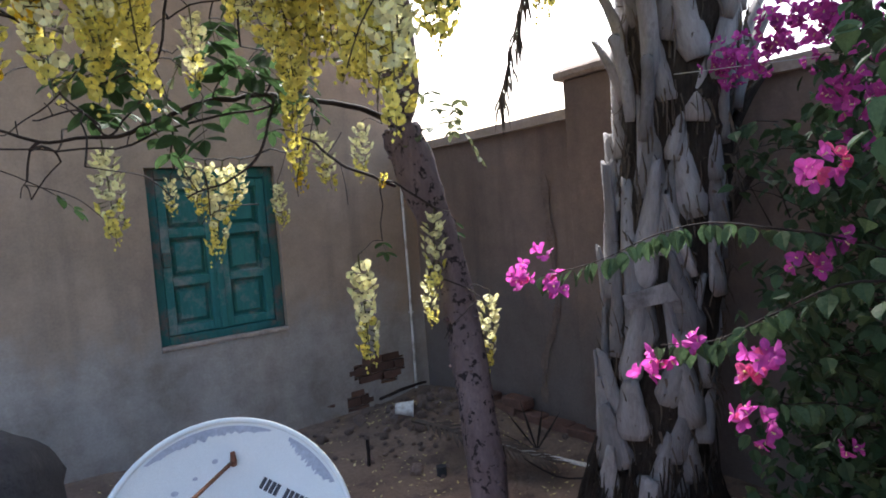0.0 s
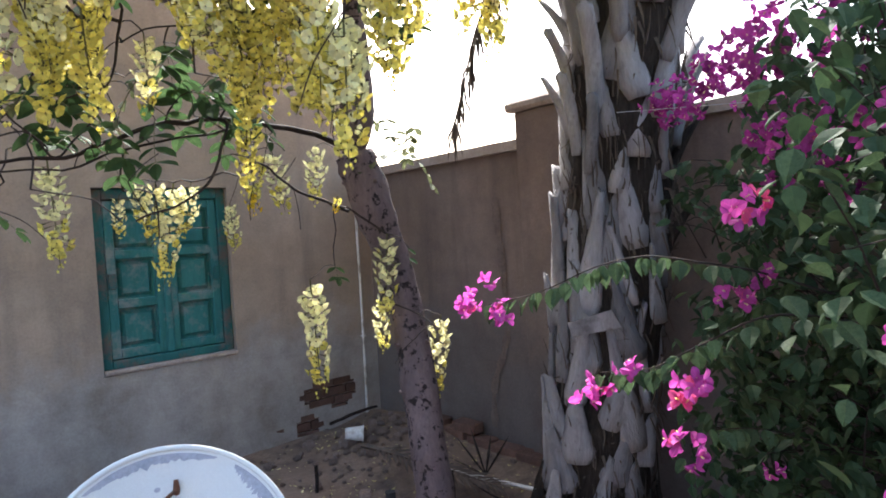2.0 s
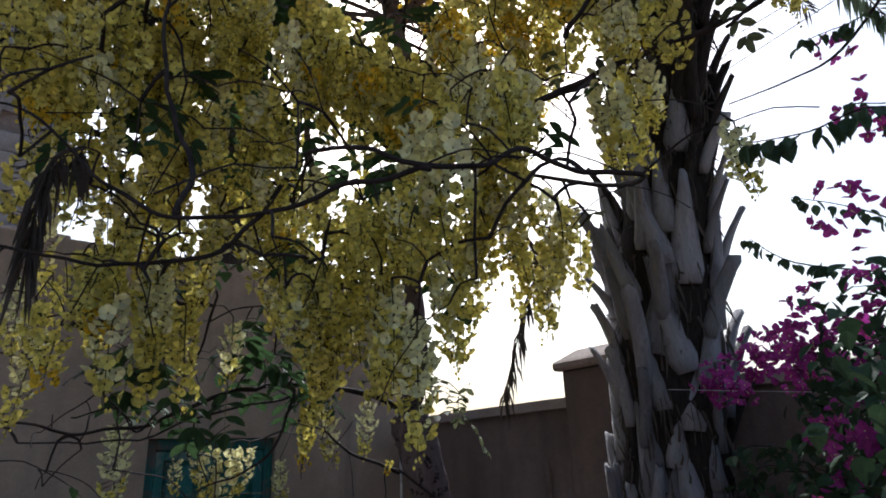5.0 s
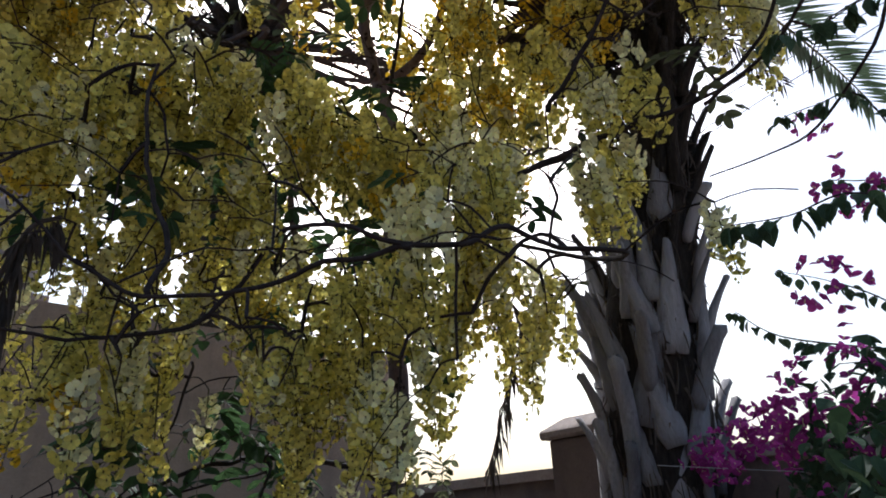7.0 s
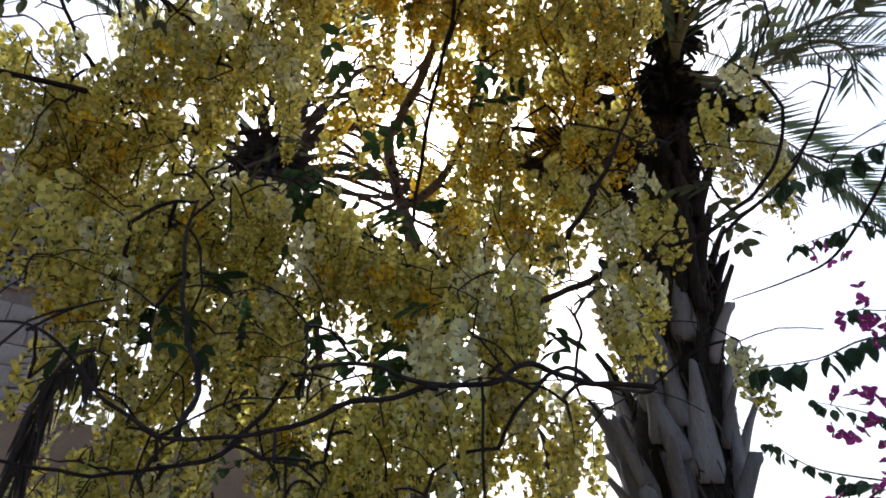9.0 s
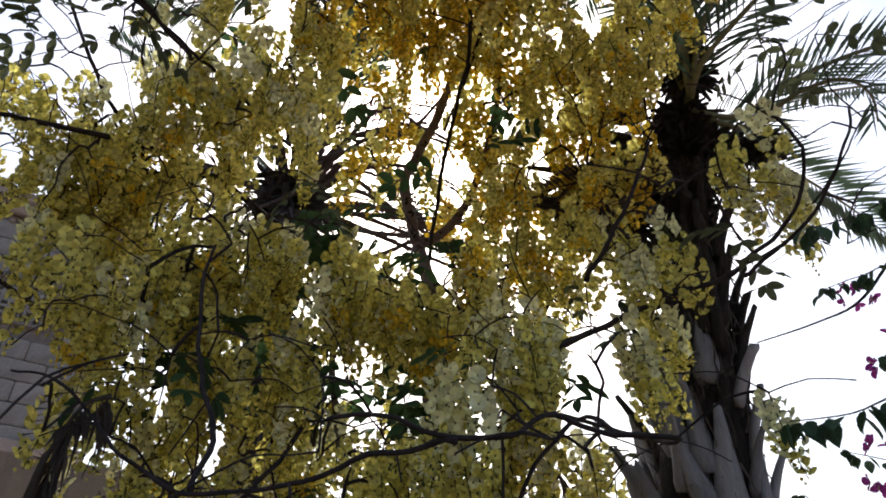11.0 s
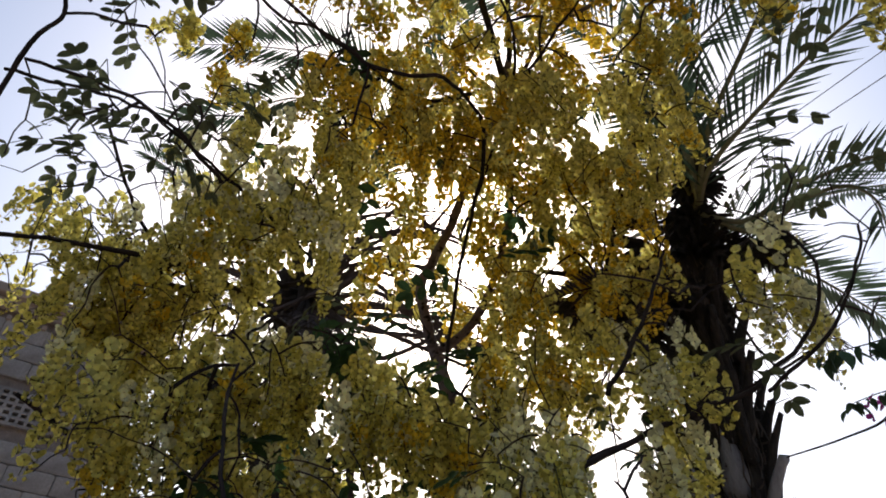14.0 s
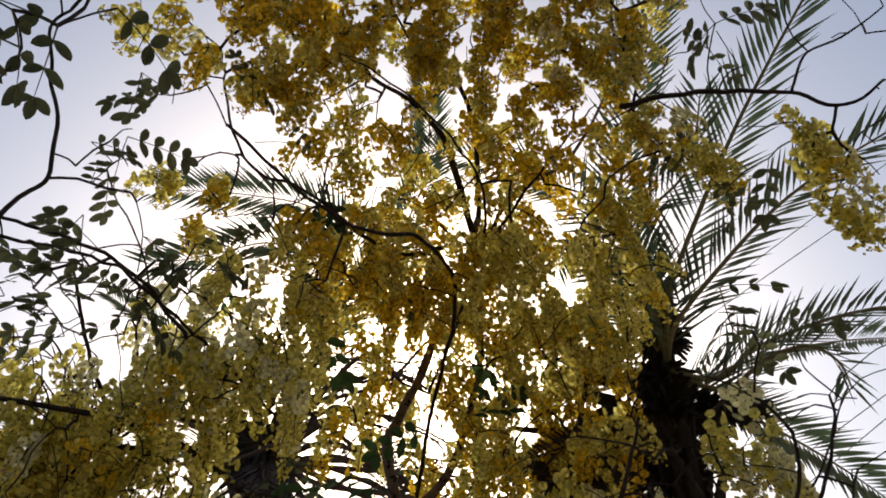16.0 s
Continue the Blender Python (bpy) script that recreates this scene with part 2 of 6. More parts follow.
# ---------------------------------------------------------------- mesh tools
class Geo:
    """Gathers vertices and faces; one Geo becomes one mesh."""

    def __init__(self):
        self.v, self.f, self.m = [], [], []

    def add(self, verts, faces, mat=0):
        n = len(self.v)
        self.v.extend(tuple(p) for p in verts)
        self.f.extend(tuple(i + n for i in f) for f in faces)
        self.m.extend([mat] * len(faces))
        return self

    def box(self, x0, x1, y0, y1, z0, z1, mat=0):
        v = [(x, y, z) for z in (z0, z1) for y in (y0, y1) for x in (x0, x1)]
        return self.add(v, [(0, 2, 3, 1), (4, 5, 7, 6), (0, 1, 5, 4), (2, 6, 7, 3), (0, 4, 6, 2), (1, 3, 7, 5)], mat)

    def soft_box(self, x0, x1, y0, y1, z0, z1, c=0.006, mat=0):
        """A box with all its edges chamfered."""
        bm = bmesh.new()
        bmesh.ops.create_cube(bm, size=1)
        for w in bm.verts:
            w.co = Vector(((x0 + x1) / 2 + w.co.x * (x1 - x0), (y0 + y1) / 2 + w.co.y * (y1 - y0), (z0 + z1) / 2 + w.co.z * (z1 - z0)))
        bmesh.ops.bevel(bm, geom=list(bm.edges), offset=c, segments=1, affect="EDGES")
        bm.verts.index_update()
        self.add([w.co for w in bm.verts], [[w.index for w in f.verts] for f in bm.faces], mat)
        bm.free()
        return self

    def tube(self, pts, radii, sides=6, mat=0, rough=0.0, cap=True):
        """A tapered tube along points; rough makes its surface uneven."""
        pts = [Vector(p) for p in pts]
        rings, side = [], None
        for i, p in enumerate(pts):
            way = (pts[min(i + 1, len(pts) - 1)] - pts[max(i - 1, 0)]).normalized()
            if side is None:
                side = way.cross(Vector((0.3, 0.2, 1)) if abs(way.z) < 0.9 else Vector((1, 0.2, 0))).normalized()
            side = (side - way * side.dot(way)).normalized()
            up = way.cross(side)
            ring = []
            for k in range(sides):
                a = 2 * math.pi * k / sides
                d = side * math.cos(a) + up * math.sin(a)
                q = p + d * radii[i]
                if rough:
                    q += d * radii[i] * rough * (noise.noise(q * 9.0) + 0.6 * noise.noise(q * 23.0))
                ring.append(q)
            rings.append(ring)
        n = len(rings)
        faces = [(i * sides + k, i * sides + (k + 1) % sides, (i + 1) * sides + (k + 1) % sides, (i + 1) * sides + k) for i in range(n - 1) for k in range(sides)]
        if cap:
            faces += [tuple(reversed(range(sides))), tuple((n - 1) * sides + k for k in range(sides))]
        return self.add([q for ring in rings for q in ring], faces, mat)

    def join(self, other, m, mats=None):
        n = len(self.v)
        pts = np.array([tuple(p) for p in other.v]) @ np.array(m.to_3x3()).T + np.array(m.translation)
        self.v.extend(map(tuple, pts.tolist()))
        self.f.extend(tuple(i + n for i in f) for f in other.f)
        self.m.extend(other.m if mats is None else [mats[i] for i in other.m])
        return self

    def mesh(self, name, mats, smooth=False):
        me = bpy.data.meshes.new(name)
        me.from_pydata(self.v, [], self.f)
        for mt in mats:
            me.materials.append(mt)
        me.polygons.foreach_set("material_index", self.m)
        if smooth:
            me.polygons.foreach_set("use_smooth", [True] * len(self.f))
        me.update()
        return me


def smooth_line(pts, steps=5):
    """Points on a soft curve through the given ones."""
    pts = [Vector(p) for p in pts]
    out = []
    for i in range(len(pts) - 1):
        a, b, c, d = pts[max(i - 1, 0)], pts[i], pts[i + 1], pts[min(i + 2, len(pts) - 1)]
        for s in range(steps):
            t = s / steps
            out.append(0.5 * ((2 * b) + (c - a) * t + (2 * a - 5 * b + 4 * c - d) * t * t + (3 * b - a - 3 * c + d) * t ** 3))
    return out + [pts[-1]]


def thing(name, base, label, category, group="", kind=""):
    e = new(name)
    e.location = base
    e.empty_display_size = 0.1
    return tagged(e, label, category, group, kind)


def part(name, geo, mats, parent, label="", smooth=False, kind=""):
    """One mesh object under a thing or a part, built in world places."""
    me = geo if isinstance(geo, bpy.types.Mesh) else geo.mesh(name, mats if isinstance(mats, (list, tuple)) else [mats], smooth)
    ob = new(name, me)
    if parent is not None:
        home = Matrix.Translation(parent.location)
        if parent.parent is not None:
            home = Matrix.Translation(parent.parent.location)
        ob.parent = parent
        ob.matrix_parent_inverse = home.inverted() if parent.type == "EMPTY" else Matrix.Identity(4)
    if label or kind:
        tagged(ob, label, kind=kind)
    return ob


def piece(name, me, parent, m):
    """A part that shares its mesh with others, at the pose m in the world."""
    ob = new(name, me)
    ob.parent = parent
    ob.matrix_parent_inverse = Matrix.Translation(parent.location).inverted()
    ob.matrix_basis = m
    return ob


def single(name, geo, mats, label, category, group="", kind="", smooth=False):
    ob = new(name, geo.mesh(name, mats if isinstance(mats, (list, tuple)) else [mats], smooth))
    return tagged(ob, label, category, group, kind)


def turn_to(p, way, spin=0.0, size=1.0, up="Z"):
    """A pose at p whose z axis points along way."""
    q = Vector(way).to_track_quat("Z", "Y")
    return Matrix.Translation(p) @ q.to_matrix().to_4x4() @ Matrix.Rotation(spin, 4, "Z") @ Matrix.Scale(size, 4)


def soil_height(x, y):
    """The yard's uneven soil, with rubble heaped in the corner and a bank along the walls."""
    z = 0.025 * noise.noise(Vector((x * 1.3, y * 1.3, 0))) + 0.012 * noise.noise(Vector((x * 5, y * 5, 3)))
    z += 0.14 * math.exp(-((x + 0.45) ** 2 / 0.32 + (y + 0.55) ** 2 / 0.32))
    z += 0.07 * math.exp(-((x + 0.1) ** 2) / 0.05) * (1 if y < 0.2 else 0)
    z += 0.10 * math.exp(-((y + 0.05) ** 2) / 0.06) * min(1.0, max(0.0, (-1.0 - x) * 0.6))
    return z * (1 if abs(x + 3) < 12 and abs(y + 3) < 12 else 0)


# ---------------------------------------------------------------- ground and walls
def axis(lo, hi, step, far):
    inner = [lo + i * step for i in range(int(round((hi - lo) / step)) + 1)]
    outer = [0.6 * 1.9 ** k for k in range(1, 12)]
    return [lo - o for o in reversed(outer) if lo - o > -far] + inner + [hi + o for o in outer if hi + o < far]


def build_ground():
    xs, ys = axis(-6.0, 0.4, 0.07, 400), axis(-6.5, 0.4, 0.07, 400)
    g = Geo()
    g.add([(x, y, soil_height(x, y)) for y in ys for x in xs],
          [(j * len(xs) + i, j * len(xs) + i + 1, (j + 1) * len(xs) + i + 1, (j + 1) * len(xs) + i) for j in range(len(ys) - 1) for i in range(len(xs) - 1)])
    return single("ground", g, M_SOIL, "bare brown trampled soil with fallen petals and rubble", "ground", kind="structure", smooth=True)


WIN = (-2.11, -1.23, 0.78, 1.99)
HOUSE_TOP, BOUND_TOP = 3.25, 2.075


def fallen_plaster(x, z):
    """True where the plaster has come off the foot of the house wall."""
    n = 0.10 * noise.noise(Vector((x * 4.2, 7, z * 4.2))) + 0.05 * noise.noise(Vector((x * 13, 3, z * 13)))
    upper = abs((x + 0.47) / 0.28) ** 2 + abs((z - 0.33) / 0.115) ** 2
    lower = abs((x + 0.70) / 0.13) ** 2 + abs((z - 0.10) / 0.09) ** 2
    return min(upper, lower) + 4 * n < 0.95


def build_house_wall():
    g = Geo()
    near = [-3.0 + 0.04 * i for i in range(76)]
    xs = sorted(set([-14, -11, -9, -7, -6, -5] + [-4.8 + 0.2 * i for i in range(9)] + [round(x, 3) for x in near] + [WIN[0], WIN[1]]))
    zs = sorted(set([-0.3] + [round(0.04 * i, 3) for i in range(55)] + [2.4, 2.6, 2.8, 3.0, 3.15, HOUSE_TOP] + [WIN[2], WIN[3]]))
    xs = [x for x in xs if x <= 0.0] + ([0.0] if 0.0 not in xs else [])
    ids = {}

    def vert(x, z, y=None):
        key = (x, z, y)
        if key not in ids:
            yy = y if y is not None else 0.006 * noise.noise(Vector((x * 2.1, 0, z * 2.1))) + 0.003 * noise.noise(Vector((x * 9, 0, z * 9)))
            ids[key] = len(g.v)
            g.v.append((x, yy, z))
        return ids[key]

    def gone(i, j):
        if not (0 <= i < len(xs) - 1 and 0 <= j < len(zs) - 1):
            return False
        cx, cz = (xs[i] + xs[i + 1]) / 2, (zs[j] + zs[j + 1]) / 2
        return (WIN[0] < cx < WIN[1] and WIN[2] < cz < WIN[3]) or fallen_plaster(cx, cz)

    def face(*idx):
        g.f.append(idx)
        g.m.append(0)

    for i in range(len(xs) - 1):
        for j in range(len(zs) - 1):
            x0, x1, z0, z1 = xs[i], xs[i + 1], zs[j], zs[j + 1]
            if not gone(i, j):
                face(vert(x0, z0), vert(x1, z0), vert(x1, z1), vert(x0, z1))
                continue
            win = WIN[0] < (x0 + x1) / 2 < WIN[1] and WIN[2] < (z0 + z1) / 2 < WIN[3]
            d = 0.3 if win else 0.035
            for di, dj, a, b in ((-1, 0, (x0, z0), (x0, z1)), (1, 0, (x1, z0), (x1, z1)), (0, -1, (x0, z0), (x1, z0)), (0, 1, (x0, z1), (x1, z1))):
                if not gone(i + di, j + dj):
                    face(vert(*a), vert(*b), vert(*b, d), vert(*a, d))
    # the rest of the wall's body
    g.box(-14, 0, 0.30, 0.305, -0.3, HOUSE_TOP)
    g.add([(-14, 0, HOUSE_TOP), (0, 0, HOUSE_TOP), (0, 0.3, HOUSE_TOP), (-14, 0.3, HOUSE_TOP), (0, 0, -0.3), (0, 0.3, -0.3)], [(0, 1, 2, 3), (1, 4, 5, 2)])
    wall = single("wall_house", g, M_HOUSE, "mud-plastered house wall, damp and flaking at its foot", "wall", kind="structure")
    back = Geo().box(-1.2, -0.02, 0.031, 0.06, -0.2, 0.62)
    part("mortar_bed", back, M_MORTAR, wall, "mortar behind fallen plaster")
    return wall


def brick_mesh(name, w, d, h, mat, seed):
    """A worn brick with broken corners."""
    bm = bmesh.new()
    bmesh.ops.create_cube(bm, size=1)
    bmesh.ops.bevel(bm, geom=list(bm.edges), offset=0.06, segments=1, affect="EDGES")
    for v in bm.verts:
        v.co = Vector((v.co.x * w, v.co.y * d, v.co.z * h))
        v.co += 0.006 * noise.noise_vector(v.co * 25 + Vector((seed, 0, 0)))
    me = bpy.data.meshes.new(name)
    bm.to_mesh(me)
    bm.free()
    me.materials.append(mat)
    return me


def build_boundary_wall():
    g = Geo()
    ys = sorted([-14, -11, -9, -8, -7] + [-6.4 + 0.16 * i for i in range(41)])
    zs = [-0.3] + [round(0.12 * i, 3) for i in range(18)] + [BOUND_TOP]
    n = len(ys)
    g.add([(0.008 * noise.noise(Vector((5, y * 1.7, z * 1.7))) + 0.003 * noise.noise(Vector((5, y * 8, z * 8))), y, z) for z in zs for y in ys],
          [(j * n + i, (j + 1) * n + i, (j + 1) * n + i + 1, j * n + i + 1) for j in range(len(zs) - 1) for i in range(n - 1)])
    g.box(0.2, 0.23, -14, 0.3, -0.3, BOUND_TOP)
    wall = single("wall_boundary", g, M_BOUND, "brown plastered boundary wall with stains and cracks", "wall", kind="structure")
    cop = Geo()
    for y0, y1 in ((-1.765, 0.3), (-8.0, -2.19)):
        n = int((y1 - y0) / 0.2)
        rows = [(-0.055, BOUND_TOP - 0.005), (-0.055, BOUND_TOP + 0.06), (0.28, BOUND_TOP + 0.075), (0.28, BOUND_TOP - 0.005)]
        vs = []
        for i in range(n + 1):
            y = y0 + (y1 - y0) * i / n
            w = 0.008 * noise.noise(Vector((y * 3, 2, 0)))
            vs += [(x + w, y, z + 0.6 * w) for x, z in rows]
        cop.add(vs, [(i * 4 + k, i * 4 + (k + 1) % 4, i * 4 + 4 + (k + 1) % 4, i * 4 + 4 + k) for i in range(n) for k in range(4)] + [(0, 1, 2, 3), (n * 4 + 3, n * 4 + 2, n * 4 + 1, n * 4)])
    part("coping", cop, M_COPING, wall, "grey cement coping")
    pier = Geo().soft_box(-0.07, 0.27, -2.19, -1.765, -0.3, 2.30, 0.012)
    part("pier", pier, M_BOUND, wall, "square plastered pier")
    cap = Geo().soft_box(-0.115, 0.31, -2.235, -1.72, 2.30, 2.36, 0.015)
    v = [(-0.095, -2.215, 2.36), (0.29, -2.215, 2.36), (0.29, -1.74, 2.36), (-0.095, -1.74, 2.36), (0.0, -2.10, 2.43), (0.2, -2.10, 2.43), (0.2, -1.85, 2.43), (0.0, -1.85, 2.43)]
    cap.add(v, [(0, 1, 5, 4), (1, 2, 6, 5), (2, 3, 7, 6), (3, 0, 4, 7), (4, 5, 6, 7)])
    part("pier_cap", cap, M_COPING, wall, "weathered cement cap")
    # rain track of darker, rougher plaster that runs down the wall, a little proud of it
    track = Geo()
    line = smooth_line([(0, -1.50, 1.75), (0, -1.53, 1.35), (0, -1.56, 0.95), (0, -1.50, 0.72), (0, -1.40, 0.5), (0, -1.38, 0.2)], 5)
    for i, p in enumerate(line[:-1]):
        w = 0.028 + 0.009 * math.sin(i * 1.7)
        q = line[i + 1]
        track.add([(-0.012, p.y - w, p.z), (-0.016, p.y, p.z), (-0.012, p.y + w, p.z), (-0.012, q.y - w, q.z), (-0.016, q.y, q.z), (-0.012, q.y + w, q.z)], [(0, 1, 4, 3), (1, 2, 5, 4)])
    part("termite_track", track, M_TRACK, wall, "dark mud track running down the plaster")
    return wall


def build_upper_storey():
    """Whitewashed block storey set back on the house roof, with a pierced band and a cornice."""
    g = Geo().box(-12, -2.62, 2.02, 2.3, HOUSE_TOP, 6.25)
    wall = single("wall_upper_storey", g, M_MORTAR, "whitewashed concrete block wall of the storey above", "wall", kind="structure")
    roof = Geo().box(-14, -0.03, 0.306, 6.0, HOUSE_TOP - 0.14, HOUSE_TOP - 0.005)
    single("roof_house", roof, M_COPING, "flat cement roof of the plastered house", "roof", kind="structure")
    ledge = Geo().soft_box(-12, -2.50, 1.86, 2.02, 3.78, 3.90, 0.012)
    part("ledge", ledge, M_COPING, wall, "brown cement ledge")
    cor = Geo().soft_box(-12, -2.48, 1.84, 2.3, 6.25, 6.36, 0.012).soft_box(-12, -2.56, 1.93, 2.0, 6.14, 6.25, 0.01)
    part("cornice", cor, M_COPING, wall, "stained cement cornice")
    for i in range(22):
        x = -2.7 - 0.11 * i
        part("dentil", Geo().soft_box(x - 0.022, x + 0.022, 1.95, 2.0, 6.03, 6.08, 0.006), M_COPING, wall)
    # pierced panel
    lat = Geo()
    x0, x1, z0, z1 = -4.30, -3.22, 5.00, 5.33
    for i in range(15):
        x = x0 + (x1 - x0) * i / 14
        lat.box(x - 0.014, x + 0.014, 1.965, 2.015, z0, z1)
    for j in range(6):
        z = z0 + (z1 - z0) * j / 5
        lat.box(x0, x1, 1.968, 2.012, z - 0.014, z + 0.014)
    part("pierced_panel", lat, M_BLOCK, wall, "pierced cement screen panel")
    return wall


build_ground()
HOUSE = build_house_wall()
BOUNDARY = build_boundary_wall()
UPPER = build_upper_storey()
# walls that close the yard behind the camera
for nm, b in (("wall_west", (-9.2, -9.0, -8.0, 0.0, 2.2)), ("wall_south", (-9.0, 0.0, -8.2, -8.0, 2.2))):
    single(nm, Geo().box(b[0], b[1], b[2], b[3], -0.2, b[4]), M_BOUND, "plain plastered wall that closes the yard", "wall", kind="structure")


# ---------------------------------------------------------------- window
def build_window():
    x0, x1, z0, z1 = WIN
    w = thing("window_1", ((x0 + x1) / 2, 0.1, z0), "shuttered window with faded teal-painted wooden leaves", "window", kind="structure")
    fr = Geo()
    fr.soft_box(x0 + 0.003, x0 + 0.065, 0.045, 0.12, z0 + 0.03, z1 - 0.002, 0.006)
    fr.soft_box(x1 - 0.065, x1 - 0.003, 0.045, 0.12, z0 + 0.03, z1 - 0.002, 0.006)
    fr.soft_box(x0 + 0.065, x1 - 0.065, 0.045, 0.12, z1 - 0.075, z1 - 0.002, 0.006)
    fr.soft_box(x0 + 0.065, x1 - 0.065, 0.045, 0.12, z0 + 0.03, z0 + 0.085, 0.006)
    part("window_frame", fr, M_TEALDARK, w, "dark teal wooden frame, paint worn")
    part("window_sill", Geo().soft_box(x0 + 0.002, x1 - 0.002, -0.014, 0.13, z0 + 0.002, z0 + 0.03, 0.006), M_COPING, w, "chipped cement sill")
    mid = (x0 + x1) / 2
    zb, zt = z0 + 0.09, z1 - 0.08
    for a, b, hinge in ((x0 + 0.068, mid - 0.012, -1), (mid + 0.012, x1 - 0.068, 1)):
        st = 0.058
        g = Geo()
        g.soft_box(a, a + st, 0.060, 0.115, zb, zt, 0.005).soft_box(b - st, b, 0.060, 0.115, zb, zt, 0.005)
        hh = (zt - zb - 4 * 0.06) / 3
        for k in range(4):
            z = zb + k * (hh + 0.06)
            g.soft_box(a + st, b - st, 0.063, 0.113, z, z + 0.06, 0.005)
        leaf = part("shutter", g, M_TEAL, w, "teal panelled wooden shutter leaf, closed")
        for k in range(3):
            z = zb + 0.06 + k * (hh + 0.06)
            p = Geo()
            xa, xb, za, zc = a + st, b - st, z, z + hh
            i1, i2 = 0.016, 0.040
            v = []
            for ins, y in ((0, 0.105), (i1, 0.106), (i2, 0.082)):
                v += [(xa + ins, y, za + ins), (xb - ins, y, za + ins), (xb - ins, y, zc - ins), (xa + ins, y, zc - ins)]
            p.add(v, [(r * 4 + k2, r * 4 + (k2 + 1) % 4, r * 4 + 4 + (k2 + 1) % 4, r * 4 + 4 + k2) for r in range(2) for k2 in range(4)] + [(8, 9, 10, 11)])
            part("panel", p, M_TEAL, leaf)
        lx = a + 0.005 if hinge < 0 else b - 0.055
        part("latch_block", Geo().soft_box(lx, lx + 0.05, 0.034, 0.061, zb + 0.46, zb + 0.56, 0.004), M_TEALDARK, leaf, "small teal wooden latch block")
    part("meeting_strip", Geo().soft_box(mid - 0.022, mid + 0.022, 0.043, 0.09, zb, zt, 0.005), M_TEAL, w, "teal strip between the leaves")
    part("lining", Geo().box(x0, x1, 0.13, 0.14, z0, z1), M_TEALDARK, w, "dark boards behind the leaves")


build_window()


# ---------------------------------------------------------------- flowering cassia tree
def petal(g, p, out, up, size, mat):
    """One cupped petal: out is the way it points, up the way its inside faces."""
    side = out.cross(up).normalized() * size
    low, high = p + out * size * 0.38 + up * size * 0.13, p + out * size * 0.80 + up * size * 0.17
    g.add([p, low + side * 0.36, high + side * 0.44, p + out * size + up * size * 0.08, high - side * 0.44, low - side * 0.36], [(0, 5, 1), (1, 5, 4, 2), (2, 4, 3)], mat)


def raceme_geo(rng, length, flowers, width=1.0):
    """A hanging flower cluster, its top at the origin: a stalk, open flowers on short pedicels, buds at the tip."""
    g = Geo()
    bend = Vector((rng.uniform(-0.05, 0.05), rng.uniform(-0.05, 0.05), 0))
    spine = [bend * (t * t) * length * 2 + Vector((0, 0, -t * length)) for t in [i / 6 for i in range(7)]]
    g.tube(spine, [0.0042 - 0.0004 * i for i in range(7)], 3, 0, cap=False)
    for i in range(flowers):
        t = 0.04 + 0.84 * (i + rng.random()) / flowers
        base = bend * (t * t) * length * 2 + Vector((0, 0, -t * length))
        a = i * 2.4 + rng.uniform(-0.5, 0.5)
        reach = width * (0.058 - 0.022 * t ** 2.5) * (0.55 + 0.45 * min(1.0, t * 5)) * rng.uniform(0.45, 1.15)
        way = Vector((math.cos(a), math.sin(a), -0.35)).normalized()
        c = base + way * reach
        g.add([base, c + Vector((0.002, -0.001, -0.002)), c + Vector((-0.002, 0.001, 0.003))], [(0, 1, 2)], 0)
        g.add([c + d * 0.006 for d in (Vector((1, 0, 0)), Vector((-0.5, 0.8, 0)), Vector((-0.5, -0.8, 0)), Vector((0, 0, 1.3)), Vector((0, 0, -1.3)))],
              [(0, 1, 3), (1, 2, 3), (2, 0, 3), (1, 0, 4), (2, 1, 4), (0, 2, 4)], 0)
        face = (way + Vector((rng.uniform(-0.5, 0.5), rng.uniform(-0.5, 0.5), rng.uniform(-0.7, 0.25)))).normalized()
        e1 = face.cross(Vector((0, 0, 1)) if abs(face.z) < 0.9 else Vector((1, 0, 0))).normalized()
        e2 = face.cross(e1)
        mat = 1 if t < 0.62 + rng.uniform(-0.14, 0.14) else 2
        size = rng.uniform(0.022, 0.031) * (1.05 - 0.28 * t)
        for k in range(5):
            b = 2 * math.pi * k / 5 + i
            out = (e1 * math.cos(b) + e2 * math.sin(b)) * 0.93 + face * 0.36
            petal(g, c, out.normalized(), face, size, mat)
    for i in range(max(8, flowers // 4)):
        t = rng.uniform(0.8, 1.06)
        a = rng.uniform(0, 6.3)
        c = bend * (t * t) * length * 2 + Vector((math.cos(a) * 0.022, math.sin(a) * 0.022, -t * length))
        r = rng.uniform(0.005, 0.009)
        g.add([c + Vector(d) * r for d in ((1, 0, 0), (0, 1, 0), (-1, 0, 0), (0, -1, 0), (0, 0, 1.2), (0, 0, -1.2))],
              [(0, 1, 4), (1, 2, 4), (2, 3, 4), (3, 0, 4), (1, 0, 5), (2, 1, 5), (3, 2, 5), (0, 3, 5)], 2)
    return g


